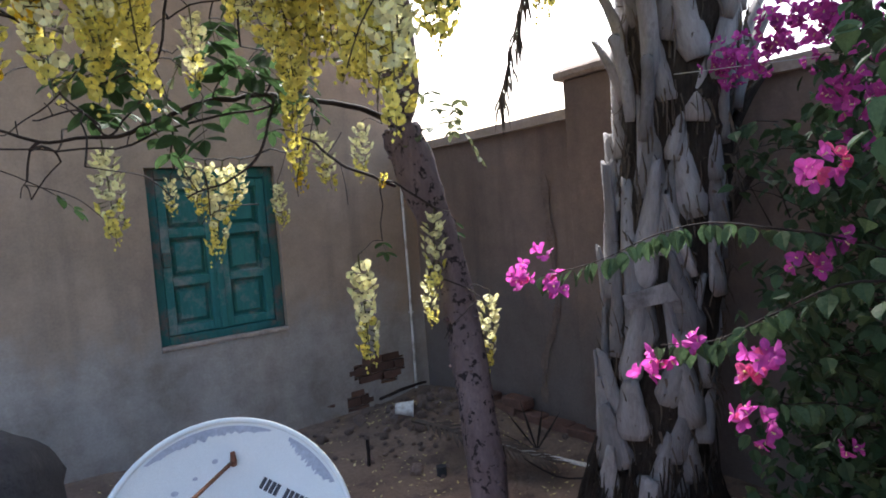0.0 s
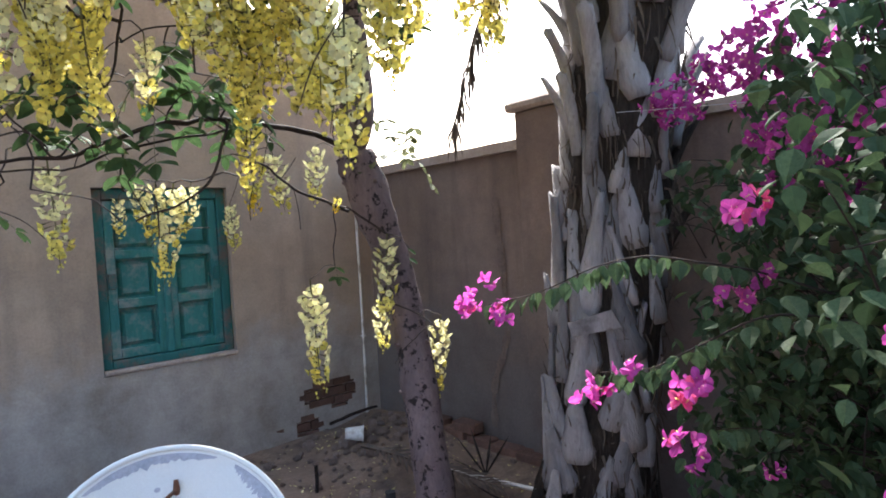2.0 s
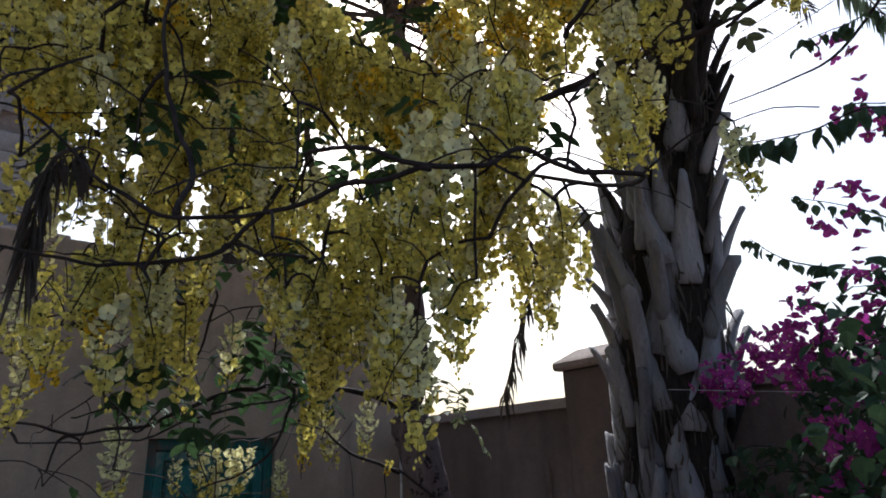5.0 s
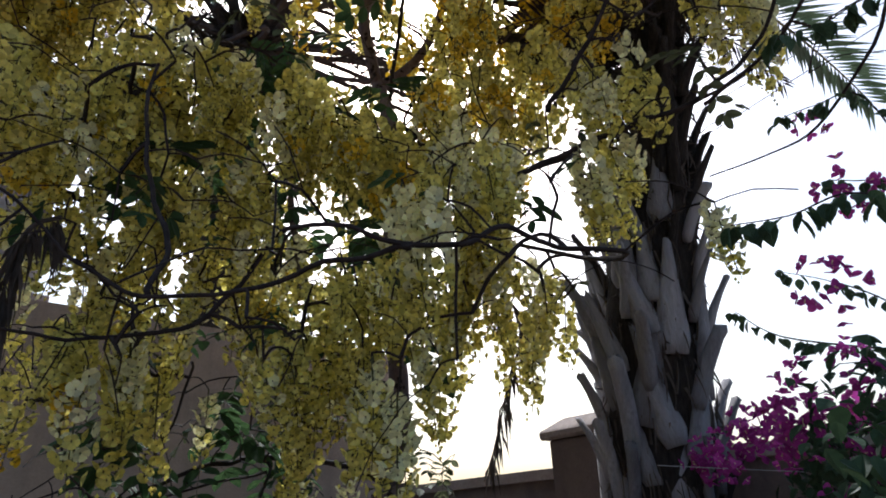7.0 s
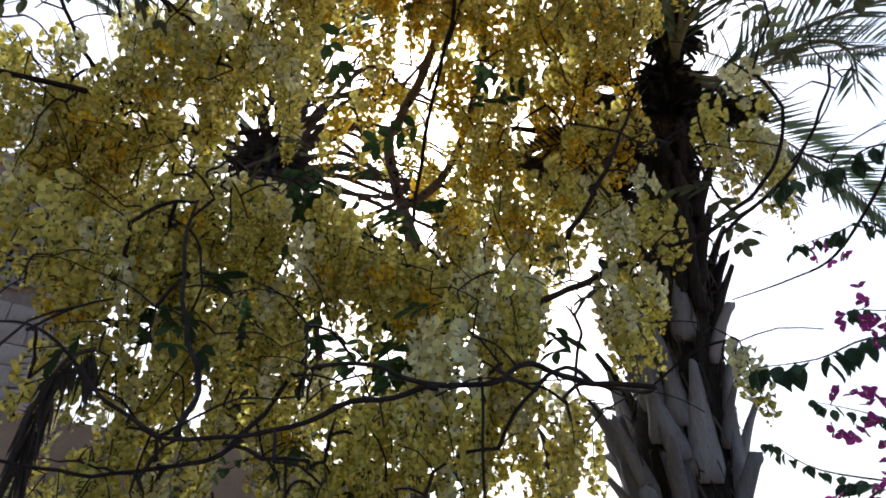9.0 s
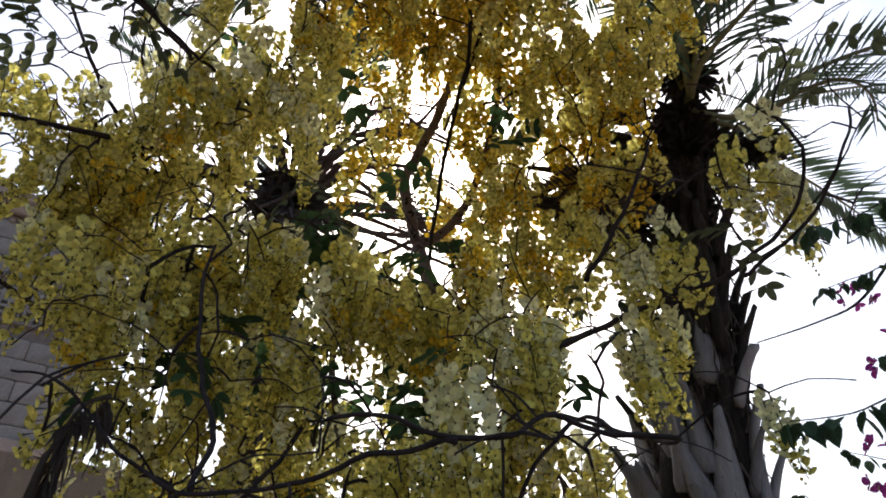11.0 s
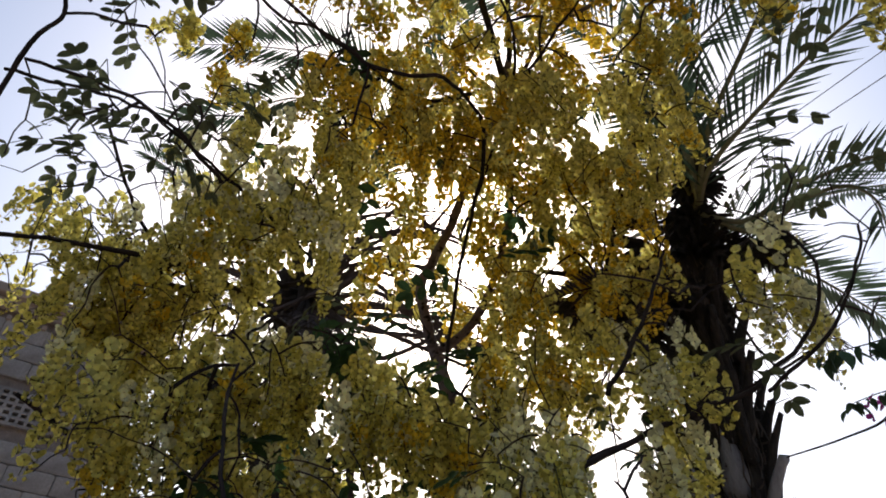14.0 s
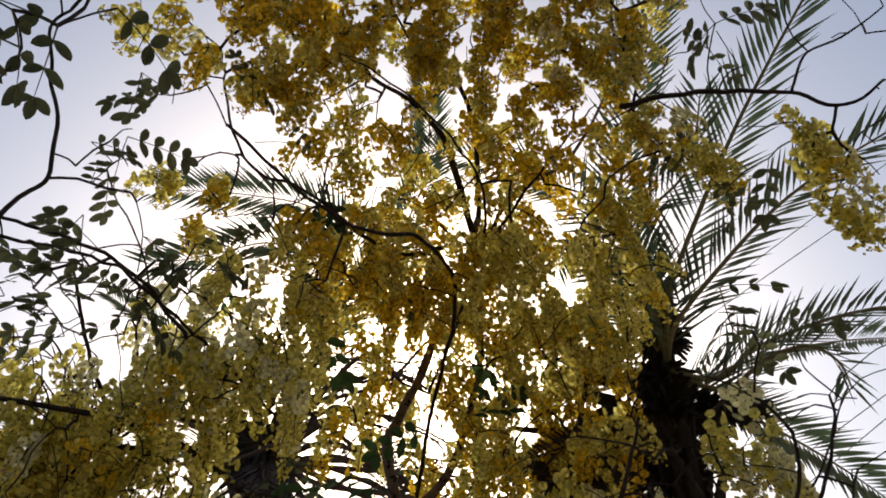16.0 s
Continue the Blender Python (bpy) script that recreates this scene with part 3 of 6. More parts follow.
def oval_leaf(g, p, way, normal, length, width, mat=0, outline=(0.55, 0.98, 0.95, 0.58)):
    """A leaf with a rounded tip, folded along its rib and curled down at the end."""
    side = way.cross(normal).normalized() * width / 2
    rib = [p, p + way * length * 0.35 - normal * width * 0.03, p + way * length * 0.75 - normal * width * 0.06, p + way * length - normal * width * 0.16]
    q = [rib[0]]
    for s in (1, -1):
        q += [p + way * length * t + side * (s * w) + normal * width * h for t, w, h in zip((0.14, 0.38, 0.66, 0.88), outline, (0.06, 0.12, 0.10, 0.02))]
    q += [rib[1], rib[2], rib[3]]
    g.add(q, [(0, 9, 2, 1), (9, 10, 3, 2), (10, 11, 4, 3), (0, 5, 6, 9), (9, 6, 7, 10), (10, 7, 8, 11)], mat)


def spray_geo(rng, pairs, length, size):
    """A pinnate leaf along +x that droops a little; leaflets in pairs."""
    g = Geo()
    spine = [Vector((length * t, 0, -0.25 * length * t * t)) for t in [i / 6 for i in range(7)]]
    g.tube(spine, [0.003 - 0.0003 * i for i in range(7)], 3, 1, cap=False)
    for k in range(pairs):
        t = 0.2 + 0.78 * k / (pairs - 1)
        p = Vector((length * t, 0, -0.25 * length * t * t))
        for s in (-1, 1):
            way = Vector((0.55 + 0.1 * rng.random(), s, rng.uniform(-0.5, 0.0))).normalized()
            n = Vector((rng.uniform(-0.3, 0.3), rng.uniform(-0.3, 0.3), 1)).normalized()
            oval_leaf(g, p, way, n, size * rng.uniform(0.8, 1.15), size * 0.52)
    oval_leaf(g, spine[-1], Vector((1, 0, -0.3)).normalized(), Vector((0.2, 0, 1)), size, size * 0.52)
    return g


RNG = random.Random(11)
RACEMES = [raceme_geo(RNG, L, n, w).mesh("raceme", mats) for L, n, w, mats in (
    (0.46, 44, 0.9, [M_STALK, M_CREAM, M_LEMON]), (0.34, 32, 0.9, [M_STALK, M_CREAM, M_LEMON]), (0.40, 38, 1.0, [M_STALK, M_LEMON, M_GOLD]),
    (0.30, 30, 1.0, [M_STALK, M_LEMON, M_LEMON]), (0.36, 34, 0.95, [M_STALK, M_CREAM, M_LEMON]), (0.26, 29, 1.1, [M_STALK, M_LEMON, M_GOLD]), (0.28, 30, 1.15, [M_STALK, M_GOLD, M_GOLD]), (0.38, 36, 0.9, [M_STALK, M_LEMON, M_LEMON]))]
SPRAYS = [spray_geo(RNG, n, L, s).mesh("leaf", [mt, M_STALK]) for n, L, s, mt in ((4, 0.30, 0.10, M_LEAF), (3, 0.24, 0.12, M_LEAF), (4, 0.26, 0.075, M_OLIVE), (3, 0.2, 0.062, M_OLIVE), (2, 0.13, 0.10, M_LEAF))]


def build_cassia():
    rng = random.Random(5)
    tree = thing("cassia_tree", (-1.09, -2.02, 0.0), "flowering tree hung with long yellow blossom clusters", "tree")
    trunk = smooth_line([(-1.13, -2.06, -0.1), (-1.09, -2.0, 0.2), (-1.0, -1.82, 0.65), (-0.96, -1.71, 1.04), (-0.98, -1.63, 1.41), (-1.06, -1.56, 1.76), (-1.13, -1.52, 2.03)], 6)
    n = len(trunk)
    radii = [0.100 - 0.012 * i / (n - 1) + 0.026 * math.exp(-((i / (n - 1) - 0.88) / 0.14) ** 2) for i in range(n)]
    tg = Geo().tube(trunk, radii, 18, 0, rough=0.16)
    for k in range(16):
        i = rng.randrange(6, n - 1)
        a = rng.uniform(0, 6.28)
        c = trunk[i] + Vector((math.cos(a), math.sin(a), 0)) * radii[i] * 0.98
        tg.tube([c - Vector((math.cos(a), math.sin(a), 0)) * 0.02, c + Vector((math.cos(a), math.sin(a), 0.3)) * 0.018], [0.022, 0.008], 6, 0, rough=0.3)
    part("trunk", tg, M_BARK, tree, "purplish grey bark with dark spots", smooth=True)
    limbs = [  # points, start radius, end radius
        ([(-1.13, -1.52, 2.03), (-1.09, -1.58, 2.27), (-1.12, -1.60, 2.7), (-1.20, -1.66, 3.2), (-1.33, -1.89, 3.93), (-1.35, -1.85, 4.18), (-1.37, -1.77, 4.47)], 0.062, 0.044),
        ([(-1.37, -1.77, 4.47), (-1.53, -1.84, 4.89), (-1.52, -1.94, 5.05), (-1.49, -2.16, 5.29), (-1.51, -2.48, 5.58), (-1.57, -2.84, 5.82), (-1.71, -3.18, 5.91)], 0.040, 0.024),
        ([(-1.71, -3.18, 5.91), (-2.08, -3.6, 5.97), (-2.49, -3.87, 5.95), (-2.77, -3.88, 5.8), (-3.07, -4.02, 5.77)], 0.020, 0.006),
        ([(-1.35, -1.79, 4.47), (-1.27, -1.9, 4.53), (-1.18, -2.07, 4.71), (-1.19, -2.31, 4.99), (-1.29, -2.6, 5.26), (-1.5, -2.9, 5.54), (-1.71, -3.43, 5.74), (-1.59, -3.94, 5.74), (-1.8, -4.58, 5.69)], 0.036, 0.008),
        ([(-1.65, -3.06, 5.83), (-2.12, -3.39, 5.93), (-2.32, -3.52, 5.92), (-2.61, -3.58, 5.9), (-2.88, -3.57, 5.85), (-3.22, -3.67, 5.8)], 0.026, 0.009),
        ([(-1.91, -2.98, 5.57), (-2.14, -2.9, 5.39), (-2.46, -2.87, 5.36), (-2.69, -2.92, 5.33), (-2.97, -2.93, 5.33), (-3.2, -2.91, 5.29), (-3.43, -3.04, 5.36), (-3.59, -3.24, 5.45)], 0.015, 0.006),
        ([(-3.13, -2.67, 4.13), (-3.4, -2.79, 4.19), (-3.61, -2.89, 4.13), (-3.88, -3.03, 3.89)], 0.010, 0.006),
        ([(-2.38, -2.11, 4.34), (-2.7, -2.03, 4.21), (-3.08, -1.96, 4.07), (-3.24, -2.11, 4.12), (-3.43, -2.31, 4.2), (-3.65, -2.57, 4.31)], 0.018, 0.006),
        ([(-3.13, -1.98, 4.11), (-3.16, -2.11, 4.27), (-3.29, -2.32, 4.36), (-3.4, -2.54, 4.56), (-3.7, -2.8, 4.63)], 0.009, 0.004),
        ([(-1.57, -3.25, 3.3), (-1.51, -3.49, 3.6), (-1.49, -3.64, 3.82)], 0.012, 0.006),
        ([(-1.75, -3.12, 2.97), (-1.57, -3.32, 3.07), (-1.44, -3.49, 3.14), (-1.31, -3.69, 3.2), (-1.24, -3.87, 3.3), (-1.26, -4.01, 3.4), (-1.32, -4.09, 3.5)], 0.013, 0.006),
        ([(-1.32, -3.74, 3.15), (-1.29, -3.93, 3.22), (-1.31, -4.1, 3.32), (-1.35, -4.23, 3.42), (-1.39, -4.28, 3.49)], 0.008, 0.004),
        ([(-1.96, -4.44, 4.98), (-1.88, -4.63, 4.83), (-1.74, -4.87, 4.62), (-1.67, -4.95, 4.5), (-1.57, -5.03, 4.35), (-1.56, -5.18, 4.31)], 0.014, 0.005),
        ([(-1.67, -4.95, 4.5), (-1.73, -5.08, 4.53), (-1.74, -5.22, 4.44), (-1.74, -5.35, 4.41)], 0.007, 0.003),
        ([(-1.12, -1.52, 2.03), (-1.28, -1.46, 2.12), (-1.49, -1.46, 2.16), (-1.87, -1.52, 2.17), (-2.21, -1.58, 2.10), (-2.5, -1.60, 1.98), (-2.78, -1.64, 1.93), (-2.98, -1.75, 1.96), (-3.3, -1.8, 2.0)], 0.018, 0.003),
        ([(-1.11, -1.56, 2.10), (-1.34, -1.73, 2.32), (-1.6, -1.84, 2.55), (-1.95, -2.0, 2.9), (-2.2, -2.3, 3.3)], 0.036, 0.014),
        ([(-1.15, -1.46, 1.72), (-1.46, -1.53, 1.81), (-1.70, -1.64, 1.91), (-1.88, -1.68, 1.98)], 0.010, 0.004),
        ([(-1.96, -1.60, 2.16), (-1.96, -1.78, 2.09), (-2.06, -1.81, 1.86), (-2.18, -1.75, 1.75), (-2.33, -1.70, 1.69)], 0.009, 0.004),
        ([(-1.25, -2.2, 3.3), (-1.5, -3.2, 2.72), (-1.76, -3.60, 2.52), (-1.91, -3.52, 2.53), (-2.14, -3.50, 2.53), (-2.28, -3.48, 2.47), (-2.40, -3.43, 2.44), (-2.5, -3.33, 2.51), (-2.6, -3.15, 2.54)], 0.009, 0.006),
        ([(-2.40, -3.43, 2.44), (-2.51, -3.28, 2.44), (-2.67, -3.11, 2.38), (-2.87, -3.03, 2.35), (-3.03, -2.97, 2.42), (-3.16, -2.92, 2.56), (-3.3, -2.83, 2.62)], 0.008, 0.003),
        ([(-2.2, -2.3, 3.0), (-2.5, -2.38, 2.55), (-2.64, -2.32, 2.48), (-2.80, -2.37, 2.43), (-3.01, -2.43, 2.38), (-3.3, -2.5, 2.39)], 0.011, 0.004),
        ([(-2.87, -3.03, 2.35), (-2.82, -2.95, 2.52), (-2.87, -2.84, 2.76), (-2.88, -2.7, 3.1), (-2.8, -2.5, 3.5)], 0.008, 0.006),
        ([(-1.3, -1.75, 4.3), (-1.45, -2.6, 3.4), (-1.58, -3.05, 3.11), (-1.37, -3.22, 3.21), (-1.17, -3.40, 3.28), (-1.1, -3.62, 3.34), (-1.05, -3.83, 3.38), (-1.08, -4.09, 3.52), (-1.13, -4.26, 3.63)], 0.014, 0.003),
        ([(-1.25, -1.65, 4.2), (-1.6, -2.4, 4.7), (-1.95, -3.1, 4.86), (-2.36, -3.36, 4.73), (-2.66, -3.27, 4.67), (-2.94, -3.26, 4.66), (-3.19, -3.31, 4.66), (-3.45, -3.35, 4.7)], 0.013, 0.007),
        ([(-3.6, -2.2, 3.9), (-3.95, -2.4, 3.6), (-3.98, -2.75, 3.42), (-3.84, -3.02, 3.42), (-3.82, -3.28, 3.66), (-3.79, -3.36, 3.79), (-3.87, -3.46, 3.92), (-3.94, -3.54, 3.99), (-4.0, -3.65, 4.03), (-3.97, -3.74, 4.02)], 0.010, 0.004),
        ([(-3.85, -3.19, 3.62), (-3.65, -3.04, 3.88), (-3.51, -2.92, 4.06), (-3.33, -2.75, 4.18), (-3.03, -2.5, 4.33), (-2.5, -2.2, 4.4)], 0.005, 0.009),
        ([(-1.6, -2.4, 4.9), (-1.9, -3.3, 5.12), (-2.17, -3.64, 5.14), (-2.5, -3.78, 5.08), (-2.82, -3.83, 5.06), (-3.1, -3.8, 5.12)], 0.010, 0.005),
        ([(-1.9, -3.3, 5.12), (-1.8, -3.9, 5.5), (-1.72, -4.3, 5.72)], 0.011, 0.004),
        ([(-1.2, -1.6, 3.0), (-1.7, -1.3, 3.2), (-2.3, -1.3, 3.3), (-2.9, -1.4, 3.35), (-3.5, -1.6, 3.5)], 0.030, 0.010),
        ([(-1.22, -1.6, 3.6), (-1.8, -1.7, 3.9), (-2.4, -1.9, 4.1), (-3.0, -2.1, 4.1), (-3.6, -2.2, 3.9)], 0.028, 0.010),
        ([(-1.2, -1.55, 3.3), (-0.95, -2.0, 3.5), (-0.9, -2.5, 3.9), (-0.95, -2.9, 4.4), (-0.8, -3.3, 4.5)], 0.022, 0.008),
        ([(-0.95, -2.9, 4.4), (-1.0, -3.15, 4.75), (-1.12, -3.5, 5.1), (-1.16, -3.8, 5.6), (-1.2, -4.1, 6.1)], 0.013, 0.004),
        ([(-0.95, -2.9, 4.4), (-0.85, -3.2, 4.2), (-0.78, -3.4, 4.15), (-0.9, -3.7, 4.0), (-1.1, -3.85, 3.95)], 0.009, 0.003),
    ]
    limbs += [
        ([(-2.4, -1.95, 2.48), (-2.42, -1.87, 2.24), (-2.52, -1.85, 2.03), (-2.63, -1.86, 1.92), (-2.73, -1.86, 2.0), (-2.85, -1.84, 1.97)], 0.006, 0.003),
        ([(-1.92, -1.68, 2.09), (-2.29, -1.64, 2.01), (-2.62, -1.66, 1.9), (-2.99, -1.72, 1.89)], 0.006, 0.003),
        ([(-2.81, -1.95, 2.4), (-2.81, -1.89, 2.18), (-2.74, -1.86, 2.03), (-2.65, -1.86, 1.94)], 0.005, 0.003),
        ([(-2.63, -1.84, 2.31), (-2.71, -1.79, 2.13), (-2.82, -1.75, 2.01), (-2.95, -1.83, 1.92)], 0.004, 0.002),
    ]
    marks = []
    for pts, r0, r1 in limbs:
        line = smooth_line(pts, 6)
        k = len(line)
        line = [p + ((0.012 * noise.noise_vector(p * 5) if r0 > 0.02 else 0.020 * noise.noise_vector(p * 8)) if 0 < i < k - 1 else Vector()) for i, p in enumerate(line)]
        part("limb", Geo().tube(line, [r0 + (r1 - r0) * i / (k - 1) for i in range(k)], 8 if r0 > 0.02 else 6, 0, rough=0.12), M_BARK if r0 > 0.03 else M_TWIG, tree, smooth=True)
        marks += [(p, i / (k - 1)) for i, p in enumerate(line) if i > 1]
    eye = Vector((-3.25, -4.55, 1.8))
    tips = []  # places that a twig has to reach

    hung = []

    def hang(p, kind, size=1.0, join=True):
        p = Vector(p)
        hung.append((p, kind, size, rng.uniform(0, 6.28), rng.uniform(-0.14, 0.14), rng.uniform(-0.14, 0.14)))
        if join:
            tips.append(p)

    # single clusters that hang low before the walls: place, kind, size
    for x, y, z, kind, size in ((-2.46, -0.73, 2.06, 0, 1.2), (-2.11, -0.95, 1.93, 4, 0.7), (-1.97, -1.1, 1.91, 0, 1.15), (-2.04, -1.04, 1.92, 1, 0.9), (-1.90, -1.16, 1.91, 4, 0.8),
                                (-1.44, -0.54, 1.84, 1, 0.9), (-1.16, -0.6, 2.19, 4, 1.2), (-1.28, -0.62, 2.17, 2, 1.05), (-0.9, -0.74, 2.2, 1, 1.15), (-1.41, -1.44, 1.36, 0, 1.32),
                                (-1.08, -1.71, 1.58, 0, 1.0), (-1.11, -1.64, 1.2, 1, 0.75), (-0.76, -1.74, 1.1, 0, 1.0), (-2.18, -0.9, 1.86, 4, 0.6)):
        hang((x, y, z), kind, size)
    for x, y, z, kind, size in ((-2.07, -2.91, 2.20, 0, 0.95), (-2.0, -2.84, 2.24, 4, 0.9), (-2.02, -2.6, 2.28, 1, 0.9), (-2.07, -2.23, 2.32, 4, 0.85), (-2.35, -2.03, 2.36, 4, 0.8), (-2.58, -2.17, 2.36, 7, 1.0),
                                (-2.70, -2.15, 2.36, 7, 1.05), (-2.82, -2.22, 2.36, 4, 1.1), (-1.85, -1.75, 2.15, 7, 0.9), (-1.95, -2.5, 2.45, 0, 1.0), (-2.2, -2.5, 2.5, 7, 1.0),
                                (-1.84, -3.92, 2.52, 1, 0.6), (-1.80, -3.88, 2.55, 1, 0.5), (-1.24, -1.5, 1.8, 5, 0.35)):
        hang((x, y, z), kind, size)
    # the crown: clumps of hanging blossom, each on twigs from the nearest limb: centre, radius, how many, tone
    low_growth = (
        (-3.15, -2.22, 3.17, 0.27, 19, 1), (-2.81, -2.33, 3.27, 0.25, 18, 1), (-2.49, -2.33, 3.32, 0.26, 18, 1), (-3.03, -1.79, 2.32, 0.15, 6, 0), (-2.82, -2.03, 2.35, 0.19, 10, 1),
        (-2.56, -1.88, 2.37, 0.15, 6, 1), (-2.88, -1.82, 2.74, 0.23, 13, 0), (-2.63, -2.05, 2.64, 0.19, 10, 1), (-2.57, -2.1, 2.99, 0.24, 14, 0), (-2.27, -2.07, 2.68, 0.21, 12, 0),
        (-2.35, -2.31, 3.01, 0.21, 12, 0), (-2.27, -2.52, 2.31, 0.11, 5, 0), (-2.06, -2.38, 2.63, 0.18, 9, 1), (-1.99, -2.64, 2.54, 0.18, 12, 1), (-2.09, -2.82, 2.15, 0.09, 4, 0),
        (-1.91, -2.87, 2.32, 0.09, 3, 0),
    )
    front_growth = (
        (-2.16, -3.09, 2.62, 0.09, 5, 0), (-1.93, -3.19, 2.9, 0.13, 8, 0), (-1.48, -2.87, 2.69, 0.15, 8, 0), (-1.27, -2.89, 2.6, 0.1, 3, 0), (-1.55, -3.33, 2.94, 0.11, 5, 0),
        (-2.05, -2.44, 3.38, 0.21, 11, 1), (-1.39, -2.72, 3.8, 0.24, 11, 2), (-1.36, -3.32, 3.43, 0.14, 6, 1), (-1.71, -2.56, 3.42, 0.19, 8, 1), (-1.71, -2.74, 2.59, 0.09, 3, 1),
        (-2.13, -2.44, 2.13, 0.08, 3, 1),
    )
    mid_growth = (
        (-3.72, -1.51, 4.45, 0.27, 11, 1), (-3.31, -1.7, 4.07, 0.29, 16, 1), (-2.99, -1.86, 3.93, 0.24, 13, 1), (-3.16, -2.27, 4.12, 0.24, 14, 1), (-3.02, -2.49, 4.32, 0.23, 13, 0),
        (-2.96, -2.67, 4.71, 0.23, 11, 1), (-2.68, -2.68, 4.15, 0.2, 11, 0), (-2.81, -2.24, 4.04, 0.22, 11, 1), (-3.13, -1.78, 3.44, 0.24, 14, 1), (-2.83, -2.0, 3.55, 0.19, 10, 0),
        (-2.52, -2.22, 3.57, 0.2, 11, 0), (-2.08, -2.22, 3.67, 0.16, 7, 1), (-2.44, -2.31, 4.14, 0.09, 3, 1),
    )
    inner_growth = (
        (-2.61, -2.7, 5.15, 0.29, 17, 2), (-2.25, -2.96, 5.19, 0.27, 15, 2), (-1.9, -3.08, 5.11, 0.27, 15, 2), (-1.76, -3.41, 4.83, 0.27, 17, 1), (-1.57, -3.79, 4.61, 0.21, 12, 1),
        (-1.37, -3.6, 4.4, 0.18, 9, 1), (-1.17, -3.26, 4.2, 0.21, 11, 2), (-1.41, -2.75, 4.05, 0.19, 9, 2), (-1.59, -2.72, 4.88, 0.14, 4, 2), (-1.4, -2.99, 4.65, 0.18, 7, 1),
        (-1.7, -2.54, 3.38, 0.2, 14, 1), (-1.73, -3.03, 3.05, 0.15, 10, 0), (-1.45, -3.45, 3.31, 0.13, 7, 0), (-1.42, -3.39, 3.01, 0.09, 4, 0), (-1.18, -3.89, 3.59, 0.16, 10, 0),
        (-2.1, -2.29, 3.41, 0.16, 9, 1),
    )
    top_growth = (
        (-3.94, -3.22, 5.3, 0.15, 7, 1), (-3.57, -3.54, 5.35, 0.25, 19, 2), (-3.23, -3.58, 5.46, 0.27, 22, 2), (-2.95, -3.86, 5.72, 0.29, 22, 2), (-2.56, -4.08, 5.69, 0.31, 24, 2),
        (-2.33, -4.45, 5.46, 0.27, 22, 2), (-2.12, -4.63, 5.17, 0.26, 22, 1), (-3.34, -3.34, 5.28, 0.17, 10, 2), (-2.67, -3.0, 5.82, 0.13, 5, 2), (-2.5, -3.4, 5.93, 0.23, 12, 2),
        (-2.08, -3.76, 5.58, 0.3, 22, 2), (-1.97, -4.28, 5.41, 0.27, 19, 2), (-1.76, -4.34, 5.09, 0.2, 13, 2), (-1.55, -4.51, 4.86, 0.17, 10, 1), (-1.38, -4.88, 4.48, 0.14, 8, 1),
        (-1.24, -4.78, 4.22, 0.08, 4, 1),
    )
    high_growth = (
        (-2.41, -2.51, 5.49, 0.3, 19, 2), (-1.97, -2.8, 5.74, 0.32, 19, 2), (-1.65, -3.1, 5.74, 0.32, 19, 2), (-1.42, -3.44, 5.51, 0.28, 17, 2), (-1.26, -3.71, 5.0, 0.24, 15, 1),
        (-1.97, -2.48, 5.44, 0.21, 10, 2), (-1.45, -2.68, 5.42, 0.22, 10, 2), (-3.59, -2.55, 5.31, 0.11, 4, 1), (-3.27, -2.51, 5.41, 0.08, 3, 2), (-3.29, -2.33, 5.28, 0.08, 3, 2),
        (-2.58, -2.48, 4.63, 0.22, 15, 1), (-2.86, -2.26, 4.37, 0.23, 17, 1), (-3.55, -4.03, 5.48, 0.35, 34, 2), (-3.01, -4.49, 5.61, 0.39, 41, 2), (-2.47, -4.86, 5.29, 0.34, 34, 2),
        (-1.49, -4.02, 5.12, 0.18, 10, 1),
    )
    sparse_growth = (
        (-1.07, -2.43, 4.84, 0.23, 9, 2),
        (-0.87, -2.54, 4.59, 0.23, 9, 2),
        (-1.83, -1.83, 4.99, 0.16, 4, 2),
        (-1.01, -2.11, 4.67, 0.18, 5, 2),
        (-1.28, -1.85, 4.81, 0.14, 4, 2),
        (-1.65, -2.1, 5.41, 0.14, 4, 2),
        (-3.5, -1.96, 4.1, 0.2, 10, 1),
        (-3.38, -1.88, 3.81, 0.22, 13, 1),
        (-3.19, -1.96, 3.91, 0.22, 13, 1),
        (-1.02, -2.09, 5.02, 0.14, 4, 2), (-1.24, -2.26, 5.3, 0.17, 4, 2), (-1.15, -1.77, 4.83, 0.1, 2, 2), (-1.39, -1.57, 4.97, 0.12, 3, 2), (-1.32, -1.73, 5.22, 0.11, 2, 2),
        (-1.66, -1.7, 5.24, 0.13, 3, 2), (-1.77, -1.52, 4.98, 0.12, 3, 2),
    )
    edge_growth = (
        (-1.64, -2.83, 2.89, 0.12, 6, 0), (-1.68, -2.75, 2.54, 0.09, 4, 0), (-1.39, -2.86, 2.49, 0.08, 4, 0), (-1.99, -2.44, 2.32, 0.09, 4, 1),
    )
